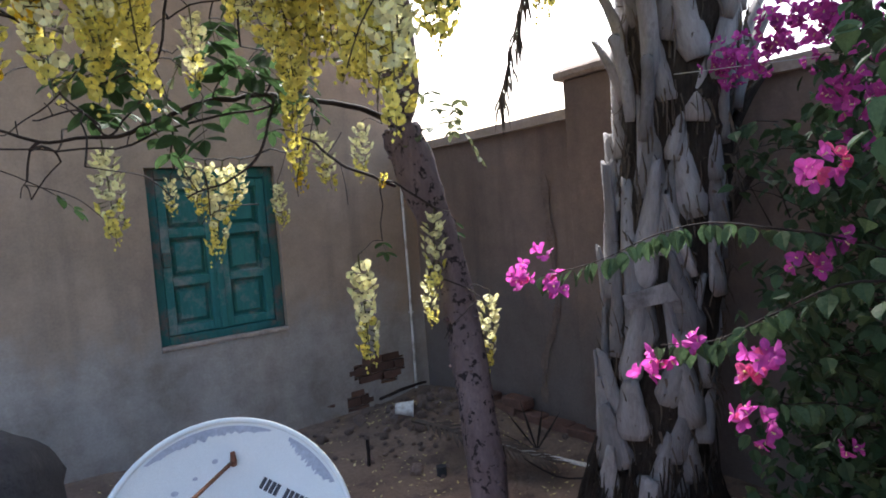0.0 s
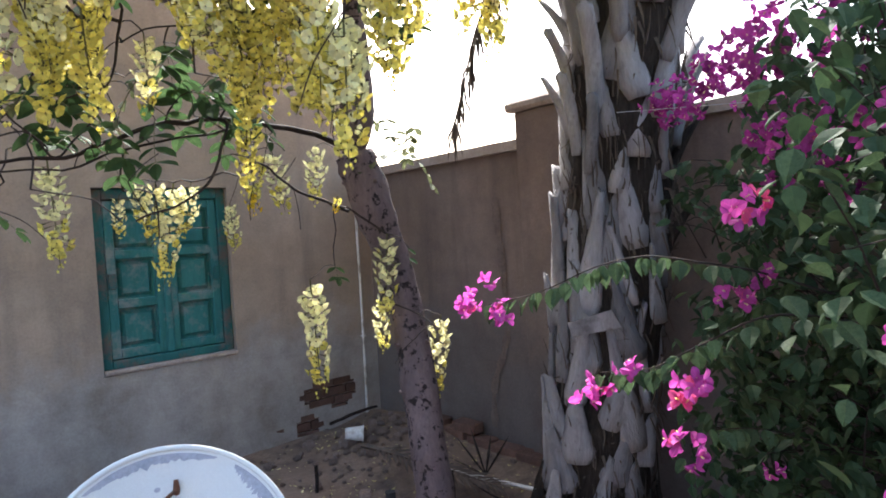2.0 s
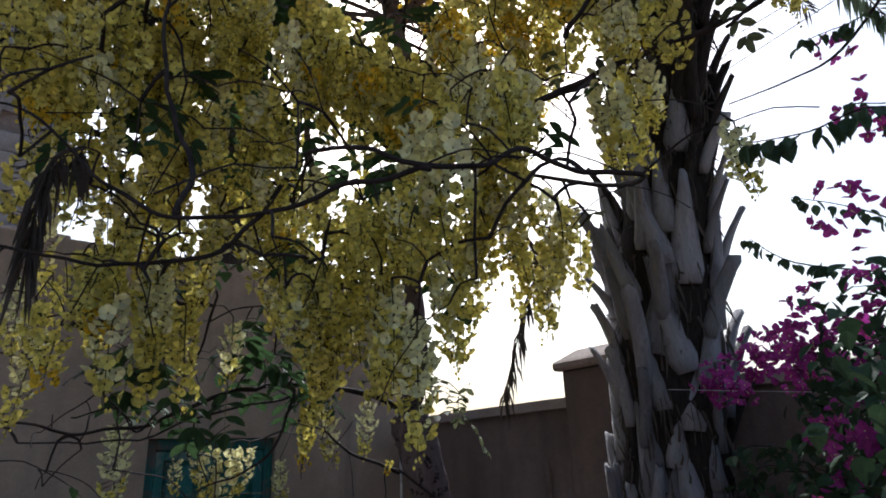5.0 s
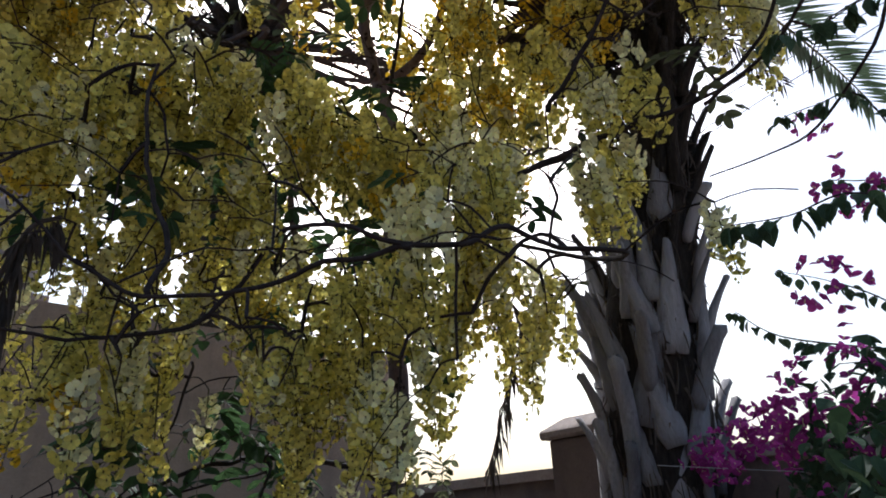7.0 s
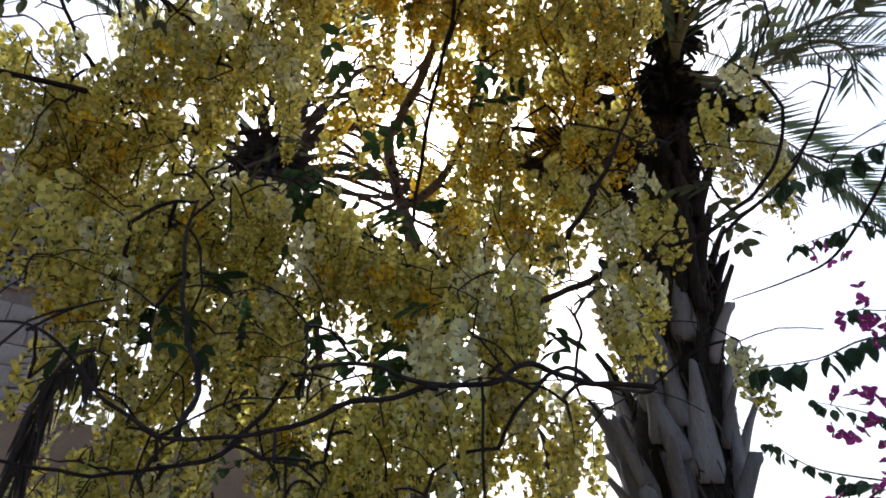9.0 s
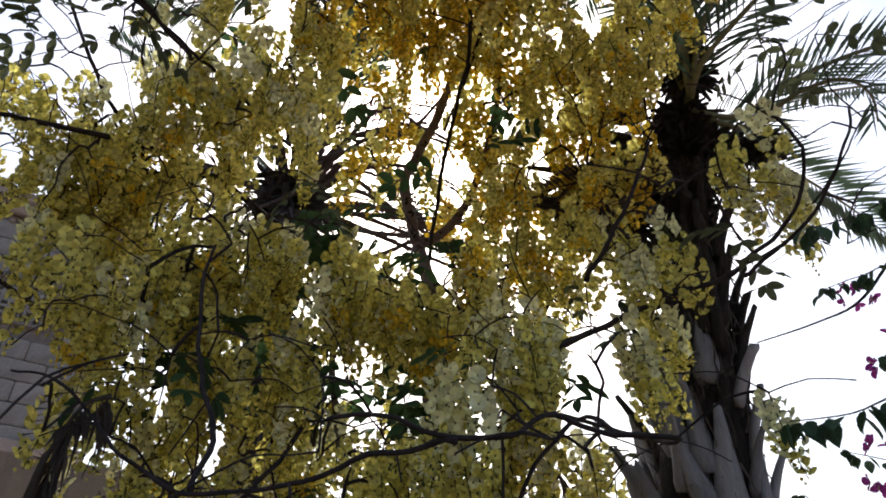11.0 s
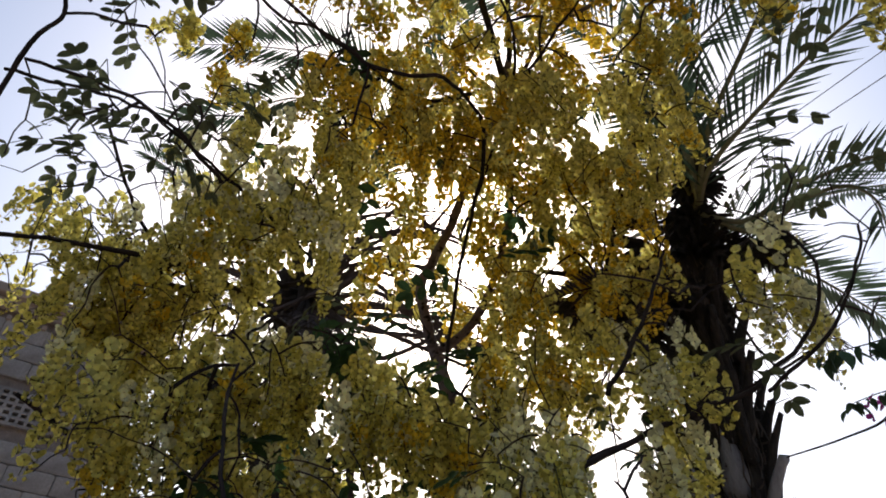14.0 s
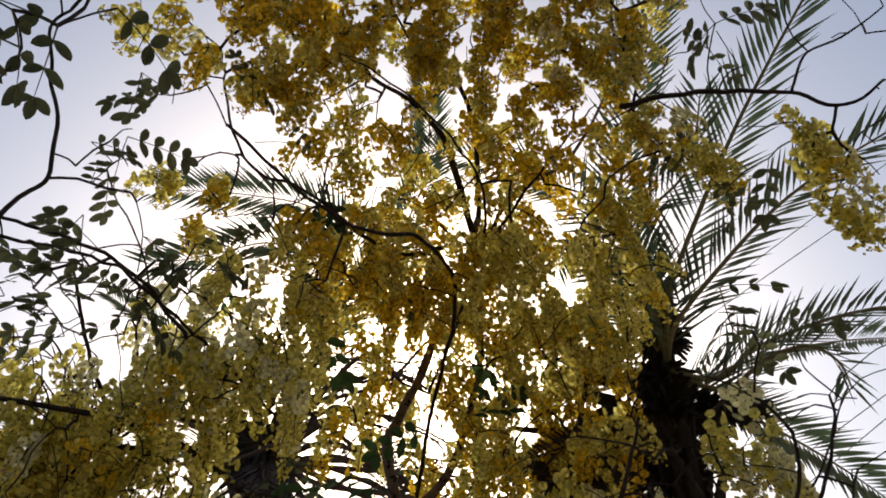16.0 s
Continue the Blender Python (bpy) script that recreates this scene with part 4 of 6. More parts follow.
    fill_growth = (
        (-2.11, -2.49, 5.48, 0.23, 11, 2), (-1.75, -2.56, 5.5, 0.24, 11, 2), (-1.47, -2.85, 5.27, 0.26, 15, 2), (-1.26, -3.09, 5.01, 0.25, 15, 1), (-1.07, -3.08, 4.73, 0.21, 11, 2),
        (-0.97, -2.71, 4.56, 0.18, 8, 2), (-1.2, -2.44, 4.84, 0.19, 8, 2), (-1.07, -2.18, 4.69, 0.17, 7, 2), (-1.13, -2.27, 3.98, 0.24, 15, 1), (-1.05, -2.62, 3.71, 0.19, 11, 1),
        (-1.55, -2.15, 3.48, 0.18, 11, 1), (-1.65, -1.84, 3.95, 0.17, 8, 1), (-1.26, -3.05, 3.82, 0.11, 6, 1), (-2.55, -2.4, 5.06, 0.18, 8, 1), (-0.97, -1.79, 4.54, 0.18, 7, 2),
        (-1.49, -1.83, 5.4, 0.15, 5, 2),
    )
    back_growth = (
        (-1.6, -3.65, 5.79, 0.31, 14, 2), (-2.31, -3.01, 5.96, 0.24, 9, 2), (-1.09, -3.21, 5.2, 0.26, 11, 2), (-1.12, -2.79, 5.13, 0.27, 11, 2), (-0.95, -3.19, 4.65, 0.21, 9, 2),
        (-1.28, -2.33, 5.22, 0.18, 5, 2), (-2.78, -3.28, 6.06, 0.23, 9, 2), (-2.96, -3.09, 5.69, 0.14, 4, 2), (-2.0, -3.25, 5.95, 0.28, 11, 2), (-1.13, -3.46, 4.93, 0.21, 9, 1),
        (-2.38, -2.21, 5.41, 0.23, 9, 2), (-1.71, -2.59, 5.64, 0.24, 9, 2), (-1.96, -2.13, 5.31, 0.16, 4, 2), (-2.18, -3.95, 5.98, 0.3, 14, 2), (-3.23, -3.69, 6.12, 0.3, 14, 2),
    )
    deep_growth = (
        (-2.62, -1.33, 3.74, 0.31, 8, 1), (-2.19, -1.46, 3.75, 0.31, 8, 1), (-1.84, -1.63, 3.35, 0.26, 6, 1), (-1.56, -1.9, 3.07, 0.24, 6, 1), (-2.15, -1.6, 3.04, 0.27, 8, 1),
        (-2.53, -1.41, 3.17, 0.25, 6, 1), (-1.19, -1.93, 3.62, 0.2, 3, 1), (-1.55, -1.66, 3.79, 0.21, 3, 1), (-1.95, -1.64, 4.07, 0.21, 3, 1), (-2.57, -1.29, 4.4, 0.3, 6, 1),
        (-3.03, -1.2, 4.37, 0.3, 6, 1), (-1.39, -2.15, 2.74, 0.17, 3, 1), (-1.8, -1.98, 2.67, 0.19, 5, 1), (-3.06, -1.46, 4.84, 0.31, 6, 1), (-2.6, -1.8, 5.09, 0.31, 6, 1),
    )
    tones = ((3, 1, 7, 0, 4, 3), (3, 7, 3, 1, 7, 5), (2, 6, 5, 3, 6, 5))
    for x, y, z, r, count, tone in low_growth + front_growth + mid_growth + inner_growth + top_growth + high_growth + fill_growth + back_growth + deep_growth + sparse_growth + edge_growth:
        for _ in range(count):
            u = Vector([rng.gauss(0, 1) for _ in range(3)]).normalized() * rng.random() ** 0.5
            kind = rng.choice(tones[tone])
            size = rng.uniform(0.7, 1.1)
            p = Vector((x, y, z)) + u * (r * 1.32) + Vector((0, 0, (0.20, 0.15, 0.18, 0.13, 0.16, 0.12, 0.12, 0.17)[kind] * size))
            tips.append(p + Vector((0, 0, 0.01)))
            hung.append((p, kind, size, rng.uniform(0, 6.28), rng.uniform(-0.22, 0.22), rng.uniform(-0.22, 0.22)))
    hung.sort(key=lambda h: (h[0] - Vector((-2.6, -3.4, 2.6))).length)
    rest = Geo()
    for i, (p, kind, size, spin, ax, ay) in enumerate(hung):
        m = Matrix.Translation(p) @ Euler((ax, ay, spin)).to_matrix().to_4x4() @ Matrix.Scale(size, 4)
        if i < 300:
            piece("raceme", RACEMES[kind], tree, m)
        else:
            me = RACEMES[kind]
            sub = Geo()
            sub.v = [v.co for v in me.vertices]
            sub.f = [tuple(f.vertices) for f in me.polygons]
            ids = {M_STALK: 0, M_CREAM: 1, M_LEMON: 2, M_GOLD: 3}
            table = [ids[mt] for mt in me.materials]
            sub.m = [table[f.material_index] for f in me.polygons]
            rest.join(sub, m)
    if rest.v:
        part("far_blossom", rest, [M_STALK, M_CREAM, M_LEMON, M_GOLD], tree, "mass of small golden blossom high in the crown", kind="stuff")
    # leaves
    spots = [((-2.49, -1.6, 2.05), 0), ((-2.37, -1.64, 2.12), 1), ((-2.19, -1.59, 2.13), 0), ((-2.06, -1.66, 2.25), 1), ((-2.47, -1.7, 2.0), 1), ((-1.9, -1.55, 2.2), 0), ((-1.75, -1.6, 2.3), 0),
             ((-2.78, -1.52, 1.74), 4), ((-1.2, -1.36, 1.42), 4), ((-0.95, -1.58, 2.23), 2), ((-0.84, -1.64, 2.15), 2), ((-0.80, -1.7, 2.2), 2), ((-0.88, -1.67, 2.05), 2), ((-0.9, -1.66, 1.5), 4),
             ((-2.5, -2.7, 2.8), 0), ((-2.9, -2.6, 2.7), 1)]
    broad = [(-2.1, -2.28, 3.94), (-2.16, -2.21, 3.89), (-1.98, -2.31, 3.9), (-2.1, -2.25, 3.73), (-1.63, -2.99, 4.54), (-1.53, -3.0, 4.47), (-2.76, -2.5, 2.95), (-2.82, -2.46, 2.89), (-1.94, -2.94, 2.97), (-1.78, -3.29, 2.8), (-1.57, -3.37, 3.02), (-2.34, -2.57, 3.02), (-1.48, -3.3, 3.22), (-2.91, -2.65, 2.85), (-2.81, -2.66, 2.83), (-2.13, -3.03, 2.91), (-2.34, -2.74, 2.88), (-3.05, -2.38, 2.82), (-1.78, -3.27, 2.8)]
    small = [(-3.7, -2.79, 3.91), (-3.63, -2.76, 3.89), (-3.53, -2.7, 3.85), (-3.39, -2.8, 4.08), (-3.4, -2.93, 4.18), (-1.43, -4.15, 3.95), (-1.39, -4.2, 3.92), (-1.38, -3.79, 3.29), (-3.7, -3.32, 4.71), (-3.75, -3.11, 4.59), (-3.75, -2.98, 4.5), (-3.72, -2.87, 4.3), (-3.49, -2.89, 4.33), (-3.7, -2.75, 4.07), (-3.65, -2.7, 3.88), (-3.55, -2.64, 3.97), (-3.42, -2.71, 4.18), (-2.99, -2.74, 5.05), (-3.18, -3.26, 5.24), (-2.01, -4.96, 4.77), (-1.47, -4.17, 3.96), (-1.46, -4.71, 4.55), (-1.53, -4.45, 4.6), (-1.62, -2.94, 4.62), (-3.89, -3.83, 3.51), (-3.86, -3.9, 3.56), (-3.94, -3.89, 3.53), (-3.08, -2.67, 4.89), (-3.2, -2.6, 4.47)]
    spots += [(p, 4) for p in broad]
    for p in small:
        spots += [(p, rng.choice((2, 3))), (Vector(p) + Vector([rng.gauss(0, 0.12) for _ in range(3)]), 3)]
    for _ in range(64):
        p = Vector((rng.uniform(-2.9, -1.1), rng.uniform(-2.3, -1.5), rng.uniform(2.6, 4.2)))
        spots.append((p, rng.choice((0, 1, 1))))
    for _ in range(26):
        p = Vector((rng.uniform(-2.9, -1.0), rng.uniform(-2.9, -1.6), rng.uniform(2.7, 5.8)))
        spots.append((p, rng.choice((0, 1, 2, 3))))
    for _ in range(16):
        p = Vector((rng.uniform(-2.6, -1.6), rng.uniform(-1.75, -1.45), rng.uniform(2.08, 2.45)))
        spots.append((p, rng.choice((0, 1, 1, 2))))
    for p, kind in spots:
        p = Vector(p)
        if (p - eye).length < 0.9 or (p.x > -1.3 and p.y < -2.4 and p.z < 4 and kind < 2):
            continue
        tips.append(p)
        for _ in range(1 if rng.random() < 0.75 or kind == 4 else 2):
            m = Matrix.Translation(p) @ Euler((rng.uniform(-0.5, 0.5), rng.uniform(0.0, 0.9), rng.uniform(0, 6.28))).to_matrix().to_4x4() @ Matrix.Scale(rng.uniform(0.75, 1.1) * (0.75 if kind == 4 else 1.0), 4)
            if kind == 4 or p.x > -2.2 or p.y > -1.95 or p.z > 3.15:  # blossom alone on the low front boughs
                piece("leaf", SPRAYS[kind], tree, m)
    bare = []  # ends of twigs with no blossom
    for p, kind, size, spin, ax, ay in rng.sample(hung, 1150):
        q = p + Vector((-0.35, -0.75, -0.3)) * rng.uniform(0.0, 0.5) + Vector([rng.gauss(0, 0.12) for _ in range(3)])
        if (q - eye).length > 1.1:
            bare.append(q)
    for _ in range(420):
        p, t = rng.choice(marks)
        q = p + Vector((rng.uniform(-0.42, 0.42), rng.uniform(-0.42, 0.42), rng.uniform(-0.2, 0.32)))
        if (q - eye).length > 1.0:
            bare.append(q)
    # the twigs grow crooked from the limbs to the tips, each from the nearest wood that is already there
    wood = np.zeros((40000, 3))
    count = len(marks)
    wood[:count] = [tuple(m[0]) for m in marks]
    parent, load, chains = [-1] * count, [0] * count, []
    limb_wood = wood[:count].copy()
    tips = [(p, False) for p in tips] + [(p, True) for p in bare]
    tips.sort(key=lambda tip: float(((limb_wood - np.array(tip[0])) ** 2).sum(axis=1).min()))
    for p, free in tips:
        gap = wood[:count] - np.array(p)
        cost = (gap ** 2).sum(axis=1) + 0.8 * np.maximum(0.0, -gap[:, 2] - 0.15)
        j = int(cost.argmin())
        a = Vector(wood[j])
        d = (p - a).length
        if d < 0.02 or (free and d > 0.45):
            continue
        steps = max(2, int(d / 0.075))
        across = (p - a).cross(Vector((rng.uniform(-1, 1), rng.uniform(-1, 1), rng.uniform(-0.3, 1)))).normalized()
        chain = [j]
        for k in range(1, steps + 1):
            t = k / steps
            q = a + (p - a) * t + Vector((0, 0, 0.10 * d)) * math.sin(math.pi * t)
            if k < steps:
                q += across * (1 if k % 2 else -1) * rng.uniform(0.15, 1.0) * min(0.013, 0.15 * d / steps) + 0.05 * d * noise.noise_vector(q * 3)
            wood[count] = q
            parent.append(chain[-1])
            load.append(1 if k == steps else 0)
            chain.append(count)
            count += 1
        chains.append(chain)
    for k in range(count - 1, -1, -1):
        if parent[k] >= 0:
            load[parent[k]] += load[k]
    twigs = Geo()
    for chain in chains:
        r = [min(0.008, 0.0024 * max(1, load[k]) ** 0.42) for k in chain]
        r[0] = r[1]
        line = smooth_line([wood[k] for k in chain], 2)
        twigs.tube(line, [(r[i // 2] + r[min(i // 2 + i % 2, len(r) - 1)]) / 2 for i in range(len(line))], 4, 0, cap=False)
    part("twig_mass", twigs, M_TWIG, tree, "thin dark crooked twigs", kind="stuff")
    return tree


build_cassia()


# ---------------------------------------------------------------- date palms
def boot_geo(seed, length=0.42, wide=0.09, narrow=0.35, flare=0.02):
    """An old leaf base along +z, its back to -y (the trunk): a flat shell, broad and rounded below, ragged and narrow above."""
    rng = random.Random(seed)
    g = Geo()
    rings, around = 9, 10
    skew, twist = rng.uniform(-0.03, 0.03), rng.uniform(-0.02, 0.02)
    for i in range(rings):
        t = i / (rings - 1)
        swell = math.sqrt(max(0.0, 1 - (1 - min(1, (t + 0.04) * 4.0)) ** 2))
        w = wide * swell * (1 - (1 - narrow) * t ** 0.75) * (1 + 0.05 * rng.uniform(-1, 1))
        th = 0.009 + 0.022 * math.sin(math.pi * min(1, t * 0.7 + 0.2)) * (1 - 0.6 * t)
        out = 0.020 + flare * t ** 2
        for k in range(around):
            a = 2 * math.pi * k / around
            x = w * math.cos(a)
            ridge = 0.012 * max(0.0, 1 - abs(math.cos(a)) * 1.6) if math.sin(a) > 0 else 0
            y = out + th * math.sin(a) + ridge - (x * x) / 0.5 + twist * math.cos(a) * t + 0.0015 * rng.uniform(-1, 1)
            g.v.append((x + skew * t, y, length * t + (0.05 * rng.uniform(-1, 1) * length if i == rings - 1 else 0)))
    for i in range(rings - 1):
        for k in range(around):
            g.f.append((i * around + k, i * around + (k + 1) % around, (i + 1) * around + (k + 1) % around, (i + 1) * around + k))
            g.m.append(0)
    g.f += [tuple(reversed(range(around))), tuple((rings - 1) * around + k for k in range(around))]
    g.m += [0, 0]
    return g


def frond_geo(seed, length, droop, leaf_len=0.34, pairs=46, lift=0.5, ragged=0.0):
    """A feathered palm leaf from the origin along +x, bending down by droop; stiff folded leaflets in a V."""
    rng = random.Random(seed)
    g = Geo()

    def at(t):
        return Vector((length * t * (1 - 0.12 * droop * t), 0, -droop * length * 0.5 * t * t))

    spine = [at(i / 14) for i in range(15)]
    g.tube(spine, [0.017 * (1 - 0.85 * i / 14) + 0.002 for i in range(15)], 5, 1, cap=False)
    for k in range(pairs):
        t = 0.12 + 0.87 * (k / (pairs - 1)) ** 0.95
        p, ahead = at(t), (at(min(1, t + 0.02)) - at(t - 0.02)).normalized()
        up = Vector((-ahead.z, 0, ahead.x))
        size = leaf_len * (0.55 + 0.75 * math.sin(math.pi * min(1, 0.18 + 0.72 * t))) * rng.uniform(0.85, 1.1)
        for s in (-1, 1):
            if rng.random() < ragged:
                continue
            lean = 0.75 + 0.55 * t
            way = (ahead * lean + Vector((0, s, 0)) * 1.0 + up * (lift + rng.uniform(-0.15, 0.15))).normalized()
            side = way.cross(up).normalized() * 0.017
            mid = p + way * size * 0.4
            tip = p + way * size - Vector((0, 0, 0.08 * size))
            g.add([p, mid + side, tip, mid - side, mid - up * 0.006], [(0, 4, 1), (1, 4, 2), (2, 4, 3), (3, 4, 0)], 0)
    return g


BOOTS = [boot_geo(s, L, w, k).mesh("leaf_base", [M_BOOT], True) for s, L, w, k in ((1, 0.50, 0.115, 0.22), (2, 0.40, 0.105, 0.26), (3, 0.58, 0.10, 0.2), (5, 0.46, 0.07, 0.3), (6, 0.54, 0.12, 0.2), (9, 0.5, 0.04, 0.4), (4, 0.26, 0.115, 0.4))]
STUBS = [boot_geo(s, L, 0.045, 0.6, 0.09).mesh("leaf_base", [M_BOOT], True) for s, L in ((7, 0.34), (8, 0.42))]
FRONDS = [frond_geo(s, L, d, pairs=n).mesh("frond", [M_FROND, M_RACHIS]) for s, L, d, n in ((1, 2.5, 0.45, 62), (2, 2.2, 0.8, 58), (3, 2.7, 0.25, 64), (4, 1.9, 1.1, 52))]
# stubs in the fibre's near-black; on the upper trunk this colour carries its shade
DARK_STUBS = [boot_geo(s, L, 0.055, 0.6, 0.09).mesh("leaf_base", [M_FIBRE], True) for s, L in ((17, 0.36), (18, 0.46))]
DRYFRONDS = [frond_geo(s, L, d, 0.28, 30, -0.1, 0.25).mesh("dead_frond", [M_DEAD, M_DEAD]) for s, L, d in ((5, 1.5, 1.1), (6, 1.2, 1.3))]


def arched_frond(seed, pts, leaf_len=0.42, bare=0.25, ragged=0.05, pitch=0.045, stalk=0.018):
    """A feathered palm leaf whose rib runs through the given places."""
    rng = random.Random(seed)
    line = smooth_line(pts, 10)
    n = len(line)
    g = Geo().tube(line, [stalk * (1 - 0.85 * i / (n - 1)) + 0.002 for i in range(n)], 5, 1, cap=False)
    whole = sum((q - p).length for p, q in zip(line, line[1:]))
    gone, due = 0.0, bare * whole
    for a, b in zip(line, line[1:]):
        step = (b - a).length
        ahead = (b - a).normalized()
        side = ahead.cross(Vector((0, 0, 1))).normalized()
        up = side.cross(ahead)
        while due < gone + step:
            t = due / whole
            p = a + ahead * (due - gone)
            size = leaf_len * (0.5 + 0.6 * math.sin(math.pi * min(1, 0.2 + 0.75 * t))) * rng.uniform(0.85, 1.1)
            for s in (-1, 1):
                if rng.random() < ragged:
                    continue
                way = (ahead * (0.8 + 0.5 * t) + side * s + up * rng.uniform(0.0, 0.45)).normalized()
                w = way.cross(up).normalized() * leaf_len * rng.uniform(0.026, 0.038)
                mid = p + way * size * 0.4
                g.add([p, mid + w, p + way * size - Vector((0, 0, 0.06 * size)), mid - w, mid - up * 0.006], [(0, 4, 1), (1, 4, 2), (2, 4, 3), (3, 4, 0)], 0)
            due += pitch
        gone += step
    return g


def aim(p, azimuth, rise, roll=0.0, size=1.0):
    """A pose that turns +x to the azimuth (degrees from +x towards +y) and up by rise degrees."""
    return Matrix.Translation(p) @ Matrix.Rotation(radians(azimuth), 4, "Z") @ Matrix.Rotation(-radians(rise), 4, "Y") @ Matrix.Rotation(radians(roll), 4, "X") @ Matrix.Scale(size, 4)


def build_palm():
    rng = random.Random(21)
    palm = thing("date_palm", (-0.57, -2.6, 0.0), "date palm with a rough grey trunk of old leaf bases", "palm tree")
    axis_pts = smooth_line([(-0.58, -2.58, -0.1), (-0.52, -2.62, 0.6), (-0.44, -2.68, 1.3), (-0.42, -2.76, 2.0), (-0.43, -2.86, 2.8), (-0.43, -3.0, 3.4), (-0.40, -3.12, 4.0), (-0.34, -3.2, 4.8)], 6)
    k = len(axis_pts)

    def radius(z):
        return 0.27 if z < 2.6 else max(0.15, 0.27 - 0.085 * (z - 2.6))

    part("trunk", Geo().tube(axis_pts, [radius(p.z) - 0.03 for p in axis_pts], 20, 0, rough=0.14), M_FIBRE, palm, "dark matted fibre between the leaf bases", smooth=True)

    def centre(z):
        for a, b in zip(axis_pts, axis_pts[1:]):
            if a.z <= z <= b.z:
                return a + (b - a) * ((z - a.z) / (b.z - a.z))
        return axis_pts[-1]

    count = 0
    z = -0.02
    i = 0
    while z < 4.5:
        a = i * 2.39996 + rng.uniform(-0.25, 0.25)
        c = centre(z)
        r = radius(z) - rng.uniform(0.03, 0.055)
        low = z < 0.75
        out = Vector((math.cos(a), math.sin(a), 0))
        lean = rng.uniform(-7, -2) if z < 2.0 else rng.uniform(-2, 4) + (4 if z > 2.3 else 0)
        me = BOOTS[6] if low and rng.random() < 0.6 else rng.choice(BOOTS[:6])
        if z > 1.75 and rng.random() < 0.38:
            me, lean = rng.choice(STUBS), lean + rng.uniform(4, 12)
        # higher up, near-black bases replace the grey ones: silhouette shade put into colour
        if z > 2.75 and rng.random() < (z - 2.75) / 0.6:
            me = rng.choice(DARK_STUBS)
        s = rng.uniform(0.7, 1.15) * (1.0 if z < 3 else 0.85)
        m = Matrix.Translation(c + out * r) @ Matrix.Rotation(a - math.pi / 2, 4, "Z") @ Matrix.Rotation(-radians(lean), 4, "X") @ Matrix.Rotation(rng.uniform(-0.32, 0.32), 4, "Y") @ Matrix.Scale(s, 4)
        piece("leaf_base", me, palm, m)
        z += 0.0195
        i += 1
    # loose fibres and splinters between the bases
    fib = Geo()
    for _ in range(1300):
        z = rng.uniform(0.0, 4.6)
        a = rng.uniform(0, 6.28)
        p = centre(z) + Vector((math.cos(a), math.sin(a), 0)) * (radius(z) - 0.01)
        q = p + Vector((math.cos(a) * rng.uniform(0.0, 0.05), math.sin(a) * rng.uniform(0.0, 0.05), rng.uniform(-0.16, 0.2)))
        w = rng.uniform(0.7, 2.0)
        fib.tube([p, (p + q) / 2 + Vector((0.01, 0, 0)), q], [0.004 * w, 0.003 * w, 0.001], 3, 0, cap=False)
    part("fibre", fib, M_DRY, palm, "loose dry fibres", kind="stuff")
    for z, k, lean, s in ((1.35, 0, 15, 0.9), (1.75, 1, 19, 0.85)):
        a = radians(-58 + 14 * (k - 0.5))
        c = centre(z) + Vector((math.cos(a), math.sin(a), 0)) * 0.2
        piece("leaf_base", DARK_STUBS[k], palm, Matrix.Translation(c) @ Matrix.Rotation(a - math.pi / 2, 4, "Z") @ Matrix.Rotation(-radians(lean), 4, "X") @ Matrix.Scale(s, 4))
    # a broken flat piece of a leaf base jammed across the others
    slat = Geo()
    rt, nm, mid = Vector((0.53, -0.85, 0.0)), Vector((-0.85, -0.53, 0.0)), Vector((-0.72, -2.76, 1.115))
    rt, ut = rt * 0.975 + Vector((0, 0, 0.2)), Vector((0, 0, 1.0)) - rt * 0.2
    slat.add([mid + rt * x + ut * y + nm * z for z in (0.0, 0.014) for x, y in ((-0.115, -0.035), (0.11, -0.04), (0.085, 0.045), (-0.12, 0.03))],
             [(0, 3, 2, 1), (4, 5, 6, 7), (0, 1, 5, 4), (1, 2, 6, 5), (2, 3, 7, 6), (3, 0, 4, 7)])
    part("broken_slat", slat, M_BOOT, palm, "flat broken brown piece of leaf base")
    roots = Geo()
    for _ in range(520):
        a, z = rng.uniform(0, 6.28), rng.uniform(0.04, 0.34 + 0.3 * noise.noise(Vector((len(roots.v) * 0.01, 3, 1))))
        out = Vector((math.cos(a), math.sin(a), 0))
        top = centre(z) + out * (radius(z) + rng.uniform(-0.01, 0.02))
        low = centre(0.0) + out * (0.30 + rng.uniform(0.0, 0.05)) + Vector((0, 0, -0.03))
        kink = Vector((rng.uniform(-0.03, 0.03), rng.uniform(-0.03, 0.03), 0))
        roots.tube([top, (top + low) / 2 + out * 0.02 + kink, low + kink * 1.5], [0.003, 0.006, 0.005], 4, 0, cap=False)
    part("root_mass", roots, M_FIBRE, palm, "dark matted roots round the foot", kind="stuff")
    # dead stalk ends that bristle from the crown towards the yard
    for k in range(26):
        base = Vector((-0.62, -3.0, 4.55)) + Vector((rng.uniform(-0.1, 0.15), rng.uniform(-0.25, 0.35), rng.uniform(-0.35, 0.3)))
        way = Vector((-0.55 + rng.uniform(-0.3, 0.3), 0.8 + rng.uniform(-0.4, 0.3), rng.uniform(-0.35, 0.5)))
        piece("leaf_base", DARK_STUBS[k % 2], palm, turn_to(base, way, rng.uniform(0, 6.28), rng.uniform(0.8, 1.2)))
